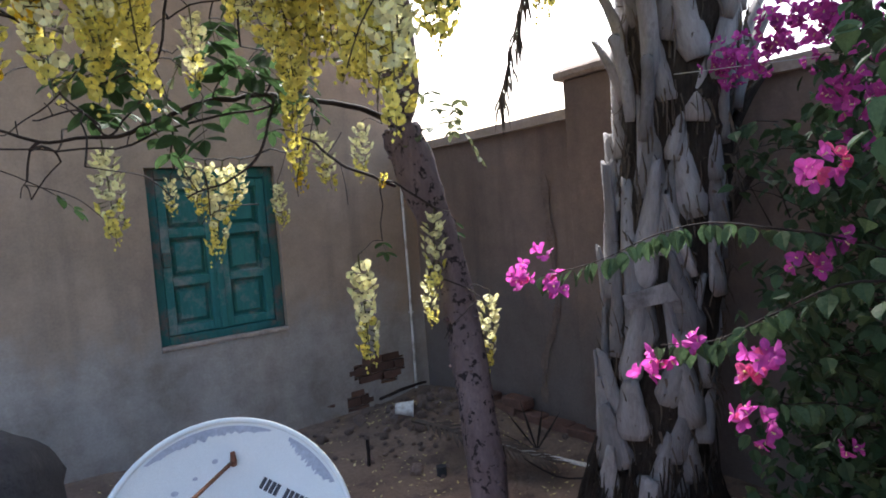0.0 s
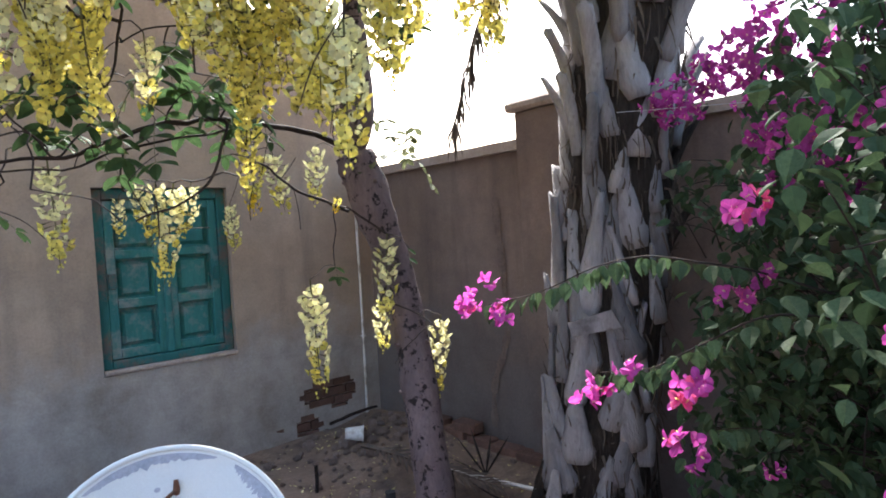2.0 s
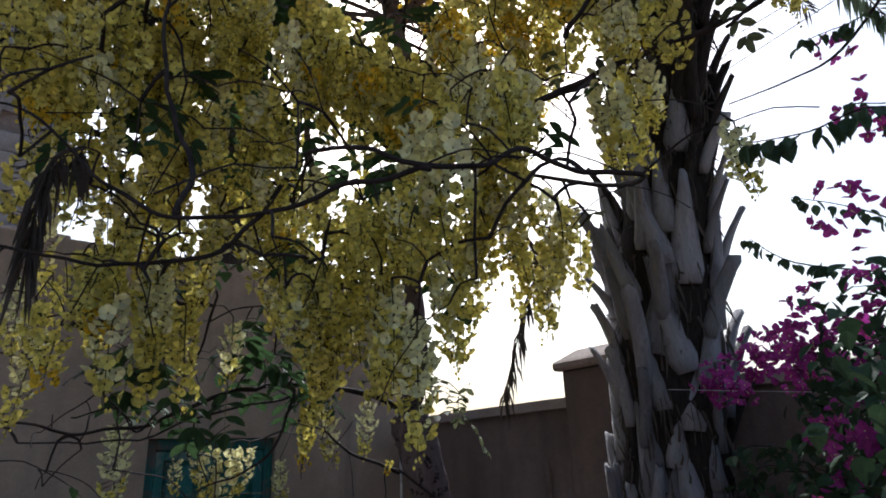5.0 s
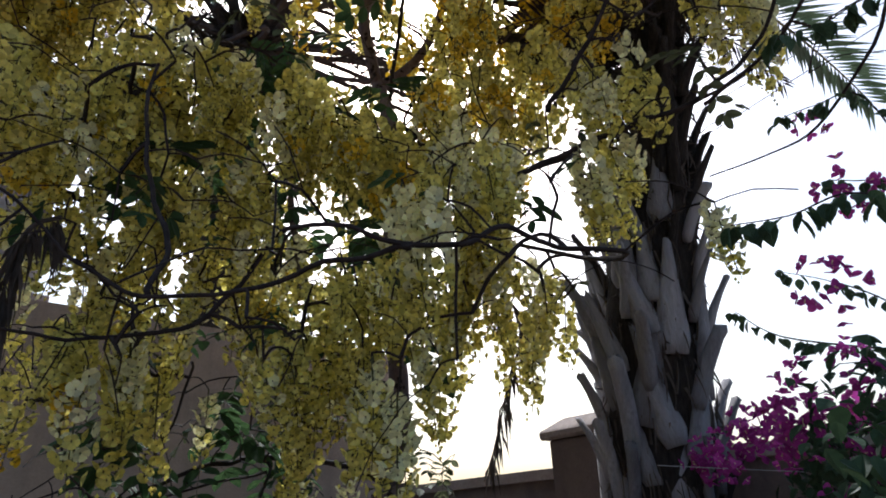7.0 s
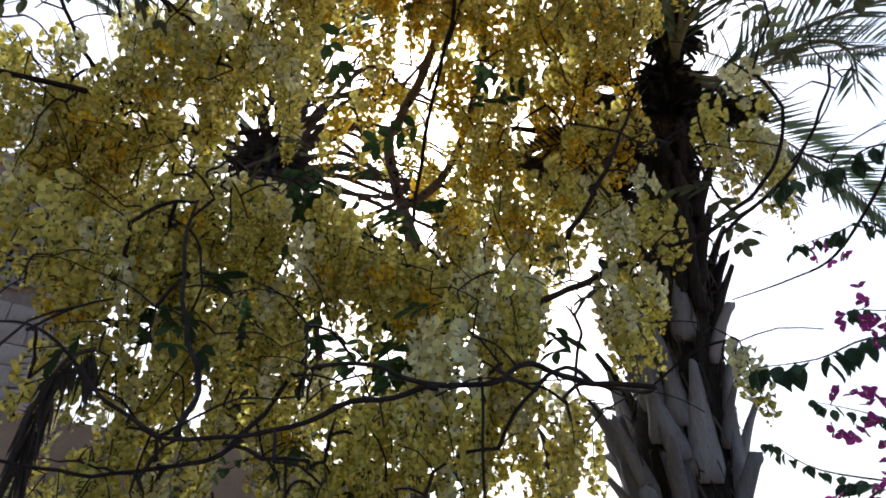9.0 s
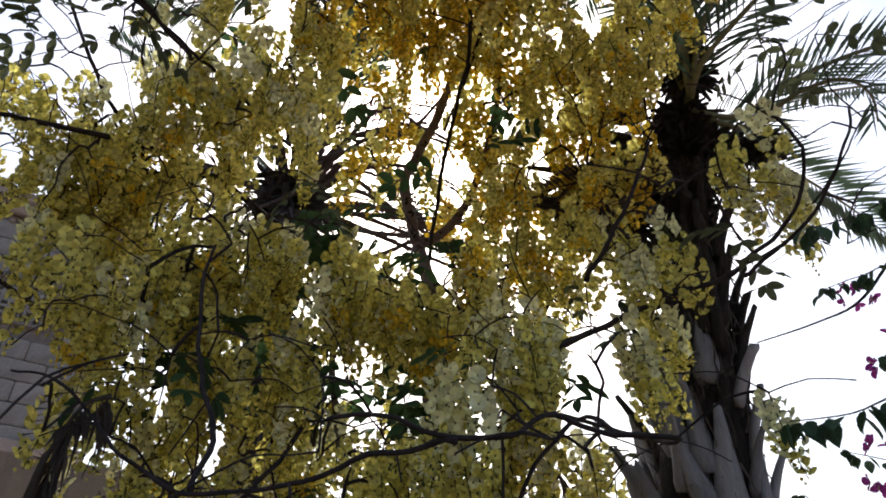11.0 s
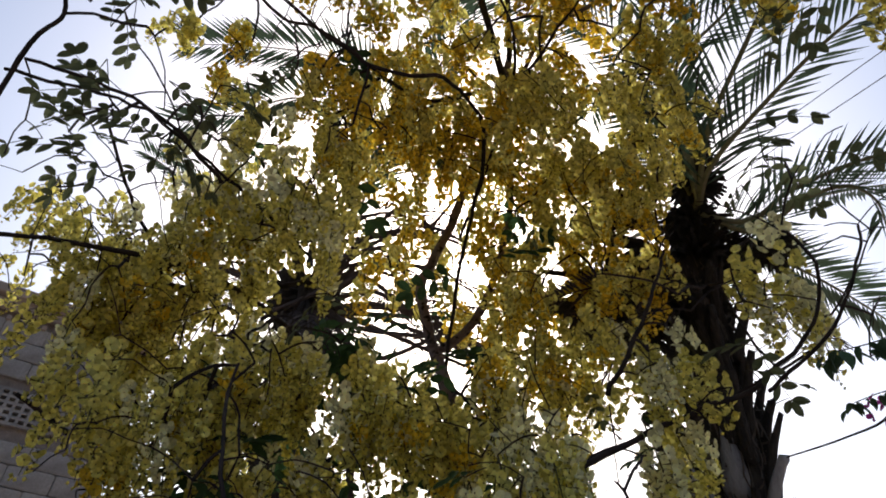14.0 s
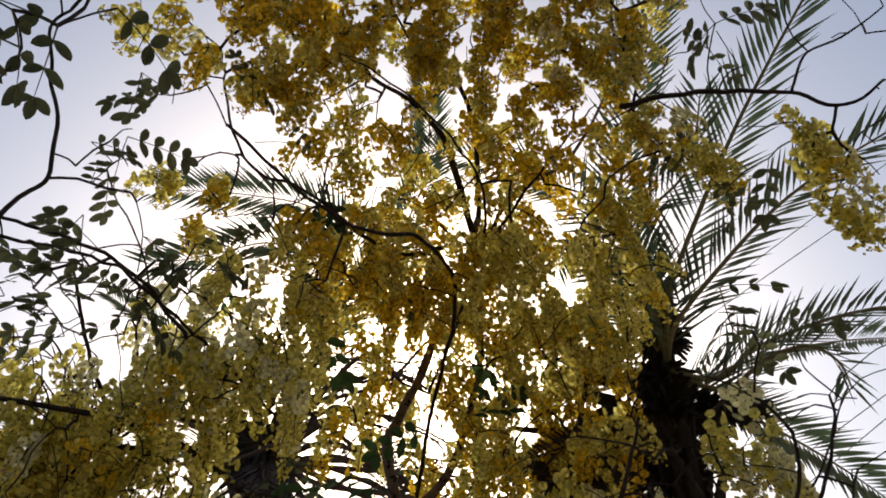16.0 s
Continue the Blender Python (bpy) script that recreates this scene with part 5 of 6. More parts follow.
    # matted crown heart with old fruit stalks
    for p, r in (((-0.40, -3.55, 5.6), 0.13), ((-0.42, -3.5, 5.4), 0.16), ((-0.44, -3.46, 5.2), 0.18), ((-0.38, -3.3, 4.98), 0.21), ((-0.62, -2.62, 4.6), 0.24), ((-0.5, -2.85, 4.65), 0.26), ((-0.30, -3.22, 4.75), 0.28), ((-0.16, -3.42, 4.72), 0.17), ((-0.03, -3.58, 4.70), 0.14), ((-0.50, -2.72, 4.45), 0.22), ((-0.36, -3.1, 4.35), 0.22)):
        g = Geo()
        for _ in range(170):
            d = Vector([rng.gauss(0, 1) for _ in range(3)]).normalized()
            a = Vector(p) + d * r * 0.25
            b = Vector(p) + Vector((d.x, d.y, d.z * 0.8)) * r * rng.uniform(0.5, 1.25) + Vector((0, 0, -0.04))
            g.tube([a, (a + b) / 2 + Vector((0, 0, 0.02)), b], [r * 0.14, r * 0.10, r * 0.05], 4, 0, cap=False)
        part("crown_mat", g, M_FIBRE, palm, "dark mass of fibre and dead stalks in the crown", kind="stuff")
    crown = Vector((-0.34, -3.22, 4.85))
    for az, rise, roll, size, kind in ((100, 60, 0, 0.95, 2), (60, 48, 0, 1.0, 0), (20, 40, 0, 1.0, 1), (-30, 35, 0, 1.0, 0), (-20, 8, 0, 0.9, 3)):
        piece("frond", FRONDS[kind], palm, aim(crown + Vector((0, 0, rng.uniform(-0.1, 0.25))), az, rise, roll, size))
    heart = (-0.42, -3.40, 4.95)
    for seed, size, bare, pts in (
            (51, 0.40, 0.1, [(-0.63, -3.67, 5.0), (-0.65, -4.17, 5.13), (-0.66, -4.58, 5.18), (-0.71, -4.93, 5.08), (-0.75, -5.31, 4.93)]),
            (52, 0.40, 0.12, [(-0.67, -3.75, 5.2), (-0.83, -4.25, 5.43), (-0.99, -4.72, 5.57), (-1.18, -5.1, 5.55), (-1.35, -5.41, 5.49), (-1.52, -5.67, 5.4)]),
            (53, 0.36, 0.15, [(-0.3, -3.61, 4.77), (-0.33, -3.89, 4.75), (-0.34, -4.16, 4.67), (-0.35, -4.39, 4.56), (-0.37, -4.57, 4.43), (-0.37, -4.71, 4.28)]),
            (54, 0.30, 0.2, [(-0.25, -3.59, 4.72), (-0.27, -3.92, 4.69), (-0.28, -4.14, 4.59), (-0.26, -4.21, 4.42), (-0.22, -4.17, 4.27)]),
            (55, 0.42, 0.15, [(-0.65, -3.59, 5.39), (-0.91, -3.63, 5.98), (-1.13, -3.61, 6.34), (-1.43, -3.46, 6.57), (-2.07, -3.12, 6.7)]),
            (56, 0.42, 0.15, [(-0.69, -3.64, 5.31), (-0.99, -3.82, 5.71), (-1.25, -4.27, 6.06), (-1.54, -4.81, 6.23), (-1.76, -5.17, 6.18)]),
            (57, 0.42, 0.2, [(-0.6, -3.46, 5.31), (-0.83, -3.4, 5.73), (-0.96, -3.4, 6.07), (-0.87, -3.16, 6.05)]),
            (58, 0.36, 0.2, [(-0.78, -3.71, 5.28), (-1.01, -3.91, 5.5), (-1.07, -4.37, 5.49), (-1.34, -4.73, 5.56)])):
        part("frond", arched_frond(seed, [heart] + pts, size, bare), [M_FROND, M_RACHIS], palm)
    for az, rise, size, kind in ((120, -5, 0.8, 0), (160, 5, 0.6, 1), (140, 20, 0.7, 0), (95, -12, 0.8, 1), (-45, -10, 0.5, 0), (-70, -25, 0.5, 1)):
        piece("dead_frond", DRYFRONDS[kind], palm, aim(crown + Vector((0, 0, -0.35)), az, rise, rng.uniform(-30, 30), size))
    return palm


def build_far_palm():
    rng = random.Random(33)
    top = Vector((-1.4, 0.75, 6.75))
    palm = thing("date_palm", (-1.36, 0.8, 0.0), "second date palm rising behind the house wall", "palm tree")
    line = smooth_line([(-1.36, 0.8, 0.0), (-1.38, 0.8, 3.0), (-1.4, 0.78, 5.5), tuple(top)], 6)
    part("trunk", Geo().tube(line, [0.2] * len(line), 14, 0, rough=0.2), M_FIBRE, palm, "dark fibrous trunk", smooth=True)
    for i in range(70):
        z = 4.2 + i * 0.048
        a = i * 2.4
        c = Vector((-1.4, 0.78, z))
        piece("leaf_base", rng.choice(DARK_STUBS), palm, Matrix.Translation(c + Vector((math.cos(a), math.sin(a), 0)) * 0.15) @ Matrix.Rotation(a - math.pi / 2, 4, "Z") @ Matrix.Rotation(-radians(rng.uniform(8, 26)), 4, "X"))
    heart = Geo()
    for _ in range(240):
        d = Vector([rng.gauss(0, 1) for _ in range(3)]).normalized()
        b = top + Vector((d.x * 0.46, d.y * 0.46, d.z * 0.55 - 0.25)) * rng.uniform(0.5, 1.2)
        heart.tube([top + d * 0.05 - Vector((0, 0, 0.2)), (top + b) / 2, b], [0.05, 0.04, 0.012], 4, 0, cap=False)
    part("crown_mat", heart, M_FIBRE, palm, "dark mass of fibre and dead stalks in the crown", kind="stuff")
    for az, rise, kind, size in ((60, 35, 0, 1.1), (20, 40, 0, 1.1), (120, 30, 1, 1.1), (180, 40, 0, 1.0)):
        piece("frond", FRONDS[kind], palm, aim(top, az, rise, rng.uniform(-15, 15), size))
    for seed, pts in (
            (41, [(-1.22, 0.49, 6.22), (-1.36, -0.55, 7.7), (-1.64, -1.12, 8.28), (-2.16, -1.19, 8.44), (-2.88, -0.97, 8.31), (-3.63, -0.68, 8.03)]),
            (42, [(-1.22, 0.49, 6.22), (-1.43, -0.36, 7.45), (-1.88, -0.84, 7.94), (-2.43, -0.82, 7.92), (-2.88, -0.53, 7.66), (-3.36, -0.26, 7.35)]),
            (43, [(-1.16, 0.39, 6.31), (-1.18, -0.7, 8.11), (-1.14, -1.8, 8.92), (-1.51, -2.54, 9.29), (-1.96, -3.02, 9.41)])):
        part("frond", arched_frond(seed, [tuple(top)] + pts[1:], 0.6, 0.3), [M_FROND, M_RACHIS], palm)
    for seed, pts in (
            (61, [(-1.29, 0.53, 6.56), (-1.23, 0.06, 7.01), (-0.86, -0.43, 7.13), (-0.32, -0.75, 6.95), (0.18, -0.98, 6.65)]),
            (62, [(-1.26, 0.56, 6.51), (-0.86, 0.14, 6.62), (-0.17, -0.08, 6.25), (0.61, -0.46, 5.81), (1.31, -0.92, 5.28)]),
            (63, [(-1.31, 0.49, 6.61), (-1.01, 0.04, 6.94), (-0.48, -0.31, 6.82), (0.1, -0.58, 6.53)]),
            (64, [(-1.3, 0.62, 6.46), (-0.85, 0.14, 6.45), (-0.35, -0.12, 6.26), (0.31, -0.45, 5.91)]),
            (65, [(-1.26, 0.56, 6.51), (-0.57, 0.22, 6.2), (0.11, -0.11, 5.89), (0.76, -0.52, 5.53), (1.06, -0.85, 5.33)]),
            (66, [(-1.28, 0.43, 6.66), (-1.33, 0.04, 7.21), (-1.09, -0.29, 7.39), (-0.72, -0.55, 7.29)]),
            (67, [(-1.37, 0.62, 6.5), (-2.01, 0.73, 6.6), (-2.51, 0.71, 6.57), (-2.79, 0.85, 6.45)]),
            (68, [(-1.29, 0.53, 6.56), (-1.01, 0.31, 6.97), (-0.6, 0.11, 6.95), (-0.15, -0.06, 6.69)])):
        for k in range(3):
            bent = [pts[0]] + [Vector(p) + Vector([rng.gauss(0, 0.16 * k) for _ in range(3)]) for p in pts[1:]]
            part("dead_frond", arched_frond(seed + 20 * k, bent, 0.36, 0.3, 0.45, 0.07, 0.035), [M_DEAD, M_DEAD], palm)
    for az, rise, size in ((250, -20, 1.0), (301, -15, 1.0), (345, -25, 1.0), (230, -35, 1.0), (310, -30, 1.0), (15, -10, 1.2)):
        piece("dead_frond", DRYFRONDS[int(az) % 2], palm, aim(top + Vector((0, 0, -0.3)), az, rise, rng.uniform(-40, 40), size))
    return palm


build_palm()
build_far_palm()


def dry_hanging_frond(pts, seed, label):
    """A dead palm leaf that hangs tip down, its leaflets limp."""
    rng = random.Random(seed)
    line = smooth_line(pts, 5)
    f = thing("dry_palm_frond", line[-1], label, "palm leaf", group="dry fronds caught in the branches")
    g = Geo().tube(line, [0.009 - 0.006 * i / (len(line) - 1) for i in range(len(line))], 5, 0)
    part("rachis", g, M_DRY, f)
    leaves = Geo()
    for i, p in enumerate(line):
        for _ in range(5):
            s = Vector((rng.uniform(-1, 1), rng.uniform(-1, 1), 0)).normalized()
            size = rng.uniform(0.10, 0.24)
            q = p + s * 0.035 + Vector((0, 0, -size * 0.5))
            e = p + s * 0.045 + Vector((0, 0, -size))
            w = s.cross(Vector((0, 0, 1))) * 0.006
            leaves.add([p, q + w, e, q - w], [(0, 1, 2), (0, 2, 3)])
    part("limp_foliage", leaves, M_DRY, f, "limp dry leaflets", kind="stuff")


dry_hanging_frond([(-0.92, -2.3, 2.95), (-0.82, -2.34, 2.78), (-0.80, -2.19, 2.57), (-0.78, -2.07, 2.35), (-0.81, -2.0, 2.13)], 3, "brown dead palm leaf hanging limp from the branches")
dry_hanging_frond([(-3.0, -2.32, 2.81), (-3.07, -2.35, 2.75), (-3.1, -2.31, 2.67), (-3.1, -2.26, 2.55), (-3.1, -2.22, 2.43)], 4, "dark dead palm leaf draped over a branch")


# ---------------------------------------------------------------- bougainvillea
def bleaf_geo(rng, n=1):
    g = Geo()
    for _ in range(n):
        L = 1.0
        oval_leaf(g, Vector((0, 0, 0)), Vector((1, 0, 0)), Vector((rng.uniform(-0.2, 0.2), rng.uniform(-0.3, 0.3), 1)).normalized(), L, L * 0.72, 0, (0.72, 1.0, 0.70, 0.27))
    return g


def bract_geo(rng, flowers, spread):
    """A spray of papery bracts, three to each tiny pale flower."""
    g = Geo()
    for _ in range(flowers):
        d = Vector([rng.gauss(0, 1) for _ in range(3)]).normalized()
        c = d * spread * rng.random() ** 0.5
        face = (d + Vector((0, 0, 0.3)) + Vector([rng.uniform(-0.5, 0.5) for _ in range(3)])).normalized()
        e1 = face.cross(Vector((0.1, 0.2, 1))).normalized()
        e2 = face.cross(e1)
        mat = 0 if rng.random() < 0.75 else 1
        for k in range(3):
            a = 2.1 * k + rng.uniform(-0.2, 0.2)
            out = ((e1 * math.cos(a) + e2 * math.sin(a)) + face * 0.55).normalized()
            oval_leaf(g, c, out, (face - out * 0.4).normalized(), rng.uniform(0.028, 0.038), rng.uniform(0.024, 0.031), mat, (0.6, 1.0, 0.9, 0.5))
        g.tube([c, c + face * 0.016], [0.0016, 0.0028], 4, 2)
    return g


def build_bougainvillea():
    rng = random.Random(8)
    shrub = thing("bougainvillea", (-0.55, -4.15, 0.0), "sprawling bougainvillea with green leaves and pink bracts", "shrub")
    eye = Vector((-3.1, -4.42, 1.55))
    kinds = [bleaf_geo(rng).mesh("leaf", [M_BLEAF1]) for _ in range(4)]
    bracts = [bract_geo(rng, n, s).mesh("blossom", mats) for n, s, mats in ((9, 0.050, [M_PINK, M_CORAL, M_CREAM]), (4, 0.03, [M_PINK, M_PINK, M_CREAM]), (12, 0.075, [M_MAGENTA, M_PINK, M_CREAM]), (3, 0.025, [M_CORAL, M_PINK, M_CREAM]), (18, 0.12, [M_MAGENTA, M_MAGENTA, M_CREAM]))]
    stems = [  # woody arms
        [(-0.55, -4.15, 0.0), (-0.6, -4.1, 0.7), (-0.75, -4.0, 1.3), (-0.85, -3.95, 1.9), (-0.75, -3.9, 2.25)],
        [(-0.55, -4.15, 0.0), (-0.8, -4.3, 0.6), (-1.2, -4.2, 1.2), (-1.5, -4.25, 1.6), (-1.6, -4.35, 1.9)],
        [(-0.5, -4.2, 0.1), (-0.5, -4.3, 1.2), (-0.6, -4.4, 2.2), (-0.85, -4.4, 2.9), (-1.1, -4.35, 3.35), (-1.09, -4.22, 3.2), (-0.96, -3.96, 3.08), (-0.9, -3.76, 3.09), (-0.86, -3.5, 3.13)],
        [(-1.0, -4.0, 1.25), (-1.3, -3.74, 1.40), (-1.37, -3.58, 1.44), (-1.40, -3.43, 1.46), (-1.44, -3.28, 1.43), (-1.52, -3.13, 1.36), (-1.62, -2.98, 1.32)],
        [(-1.2, -4.0, 1.25), (-1.49, -3.84, 1.32), (-1.44, -3.62, 1.22), (-1.43, -3.45, 1.13), (-1.41, -3.26, 1.09)],
        [(-1.5, -4.3, 1.9), (-1.7, -4.3, 2.3), (-1.82, -4.21, 2.42), (-1.86, -4.08, 2.41), (-1.90, -3.97, 2.42)],
        [(-1.2, -4.4, 2.6), (-1.6, -4.45, 2.85), (-1.78, -4.36, 2.87), (-1.80, -4.25, 2.86), (-1.84, -4.14, 2.87)],
        [(-0.9, -4.2, 2.7), (-1.01, -4.13, 3.08), (-1.05, -4.0, 3.11), (-1.09, -3.88, 3.10)],
        [(-0.9, -3.9, 0.8), (-1.25, -3.72, 0.95), (-1.48, -3.66, 1.0)],
        [(-0.8, -4.1, 2.25), (-0.93, -3.98, 2.42), (-0.98, -3.85, 2.52), (-1.0, -3.7, 2.6)],
        [(-0.8, -3.9, 2.3), (-0.88, -3.62, 2.40), (-0.93, -3.5, 2.52)],
        [(-0.85, -4.3, 2.4), (-1.0, -4.15, 2.72), (-1.09, -4.03, 2.78), (-1.11, -3.97, 2.80)],
    ]
    lines = [smooth_line(s, 5) for s in stems]
    for n, line in enumerate(lines):
        r = 0.011 if n < 3 else 0.004
        part("stem", Geo().tube(line, [r * (1 - 0.7 * i / (len(line) - 1)) for i in range(len(line))], 6, 0, rough=0.1), M_TWIG, shrub, smooth=True)

    def leaf_pose(p, size):
        return Matrix.Translation(p) @ Euler((rng.uniform(-0.6, 0.6), rng.uniform(0.2, 1.25), rng.uniform(0, 6.28))).to_matrix().to_4x4() @ Matrix.Scale(size, 4)

    # hanging leaves along the thin arms
    for n in range(3, len(lines)):
        for p in lines[n]:
            for _ in range(2):
                q = p + Vector((rng.uniform(-0.02, 0.02), rng.uniform(-0.02, 0.02), -0.005))
                piece("leaf", rng.choice(kinds), shrub, Matrix.Translation(q) @ Euler((rng.uniform(-0.4, 0.4), rng.uniform(0.7, 1.5), rng.uniform(0, 6.28))).to_matrix().to_4x4() @ Matrix.Scale(rng.uniform(0.052, 0.072) * (0.65 if n > 8 else 0.85 if n > 4 else 1.0), 4))
    # the leafy mass, loose in front and dense behind
    mass, near, twigs = Geo(), 0, Geo()
    tries = 0
    placed = []
    while len(placed) < 21000 and tries < 300000:
        tries += 1
        # unseen growth down to y -7 is added to keep sky light off the wall
        x, y, z = rng.uniform(-1.95, -0.1), rng.uniform(-7.0, -3.25), rng.uniform(0.05, 2.85)
        edge = -4.42 + 0.425 * (x + 3.07) + 0.05 + 0.20 * noise.noise(Vector((x * 2.5, z * 2.2, 1)))
        if z > 1.35:
            edge -= 0.10 * (z - 1.35) if x > -0.9 else 0.22 * (z - 1.35)
        # leaves added by the wall, filling what is deep shade beside the palm
        if x > -1.0 and z < 1.8:
            edge += 0.32
        if z < 0.9:
            edge -= 0.04 * (0.9 - z)
        if y > edge or y < edge - 2.7:
            continue
        if x < -1.35 and (y > -4.0 + 0.1 * noise.noise(Vector((z * 3, x, 0))) or z > 2.05):
            continue
        if x < -1.4 and z < 1.15 + 0.15 * noise.noise(Vector((x * 3, y * 3, 9))):
            continue
        if z > 2.02 + 0.2 * noise.noise(Vector((x * 3, y * 3, 4))) + 0.22 * max(0.0, min(1.0, (-3.5 - y) / 0.4)):
            continue
        p = Vector((x, y, z))
        if (p - eye).length < 1.15 or noise.noise(p * 3.1) < -0.22:
            continue
        placed.append(p)
    placed.sort(key=lambda p: (p - eye).length)
    geos = [bleaf_geo(rng) for _ in range(4)]
    for i, p in enumerate(placed):
        size = rng.uniform(0.04, 0.07)
        if i < 170:
            piece("leaf", rng.choice(kinds), shrub, leaf_pose(p, size))
        else:
            mass.join(rng.choice(geos), leaf_pose(p, size))
        if i % 9 == 0:
            q = p + Vector((rng.uniform(0.1, 0.3), rng.uniform(-0.25, 0.05), rng.uniform(-0.25, 0.05)))
            twigs.tube([p, (p + q) / 2 + Vector((0, 0, 0.02)), q], [0.0015, 0.002, 0.003], 4, 0, cap=False)
    part("foliage", mass, M_BLEAF, shrub, "dense small green leaves", kind="stuff")
    part("twig_mass", twigs, M_TWIG, shrub, "thin brown twigs", kind="stuff")
    # bracts
    for x, y, z, kind, size in ((-1.46, -3.74, 1.58, 0, 1.0), (-1.43, -3.77, 1.60, 3, 1.1), (-1.34, -3.67, 1.34, 0, 0.9), (-1.31, -3.73, 1.40, 1, 1.0), (-1.65, -2.9, 1.32, 0, 0.85), (-1.67, -2.93, 1.35, 1, 0.9), (-1.64, -3.06, 1.29, 0, 0.9),
                                (-1.62, -2.99, 1.40, 1, 0.8), (-1.40, -3.25, 1.07, 0, 1.1), (-1.44, -3.22, 0.99, 1, 1.1), (-1.42, -3.39, 1.12, 1, 1.0), (-1.51, -3.63, 1.13, 0, 1.0), (-1.53, -3.60, 1.07, 3, 1.0),
                                (-1.54, -3.60, 0.97, 0, 0.9), (-1.55, -3.64, 0.94, 1, 0.9)):
        piece("blossom", bracts[kind], shrub, Matrix.Translation((x, y, z)) @ Euler((rng.uniform(0, 6), rng.uniform(0, 6), 0)).to_matrix().to_4x4() @ Matrix.Scale(size, 4))
    for x, y, z, kind, size in ((-1.90, -4.17, 1.09, 1, 0.75), (-1.92, -4.19, 1.36, 1, 0.75), (-1.90, -4.19, 1.5, 3, 0.8), (-1.52, -4.1, 1.78, 1, 1.0), (-1.45, -4.03, 1.76, 2, 0.7), (-1.09, -3.78, 1.81, 3, 1.2),
                                (-1.05, -3.76, 1.78, 1, 1.0), (-1.32, -3.74, 0.86, 1, 0.7)):
        piece("blossom", bracts[kind], shrub, Matrix.Translation((x, y, z)) @ Euler((rng.uniform(0, 6), rng.uniform(0, 6), 0)).to_matrix().to_4x4() @ Matrix.Scale(size, 4))
    for centre, spread, count in (((-0.72, -3.2, 2.02), (0.12, 0.12, 0.06), 4), ((-0.62, -3.36, 2.08), (0.10, 0.12, 0.08), 3), ((-0.92, -3.66, 2.06), (0.16, 0.16, 0.08), 5), ((-0.95, -3.85, 2.08), (0.14, 0.16, 0.08), 4),
                                  ((-1.0, -3.85, 1.75), (0.3, 0.25, 0.3), 5), ((-1.0, -3.95, 3.1), (0.06, 0.06, 0.03), 1), ((-0.80, -3.56, 2.08), (0.10, 0.14, 0.08), 4), ((-0.78, -3.8, 2.22), (0.10, 0.14, 0.08), 3), ((-0.85, -3.36, 2.02), (0.08, 0.1, 0.06), 3), ((-1.08, -4.05, 2.78), (0.04, 0.05, 0.03), 1), ((-1.02, -3.9, 2.5), (0.03, 0.04, 0.03), 1)):
        for _ in range(count):
            p = Vector([c + rng.gauss(0, 0.6) * s for c, s in zip(centre, spread)])
            piece("blossom", bracts[rng.choice((2, 4, 2))], shrub, Matrix.Translation(p) @ Euler((rng.uniform(0, 6), rng.uniform(0, 6), 0)).to_matrix().to_4x4() @ Matrix.Scale(rng.uniform(0.7, 1.0), 4))


build_bougainvillea()


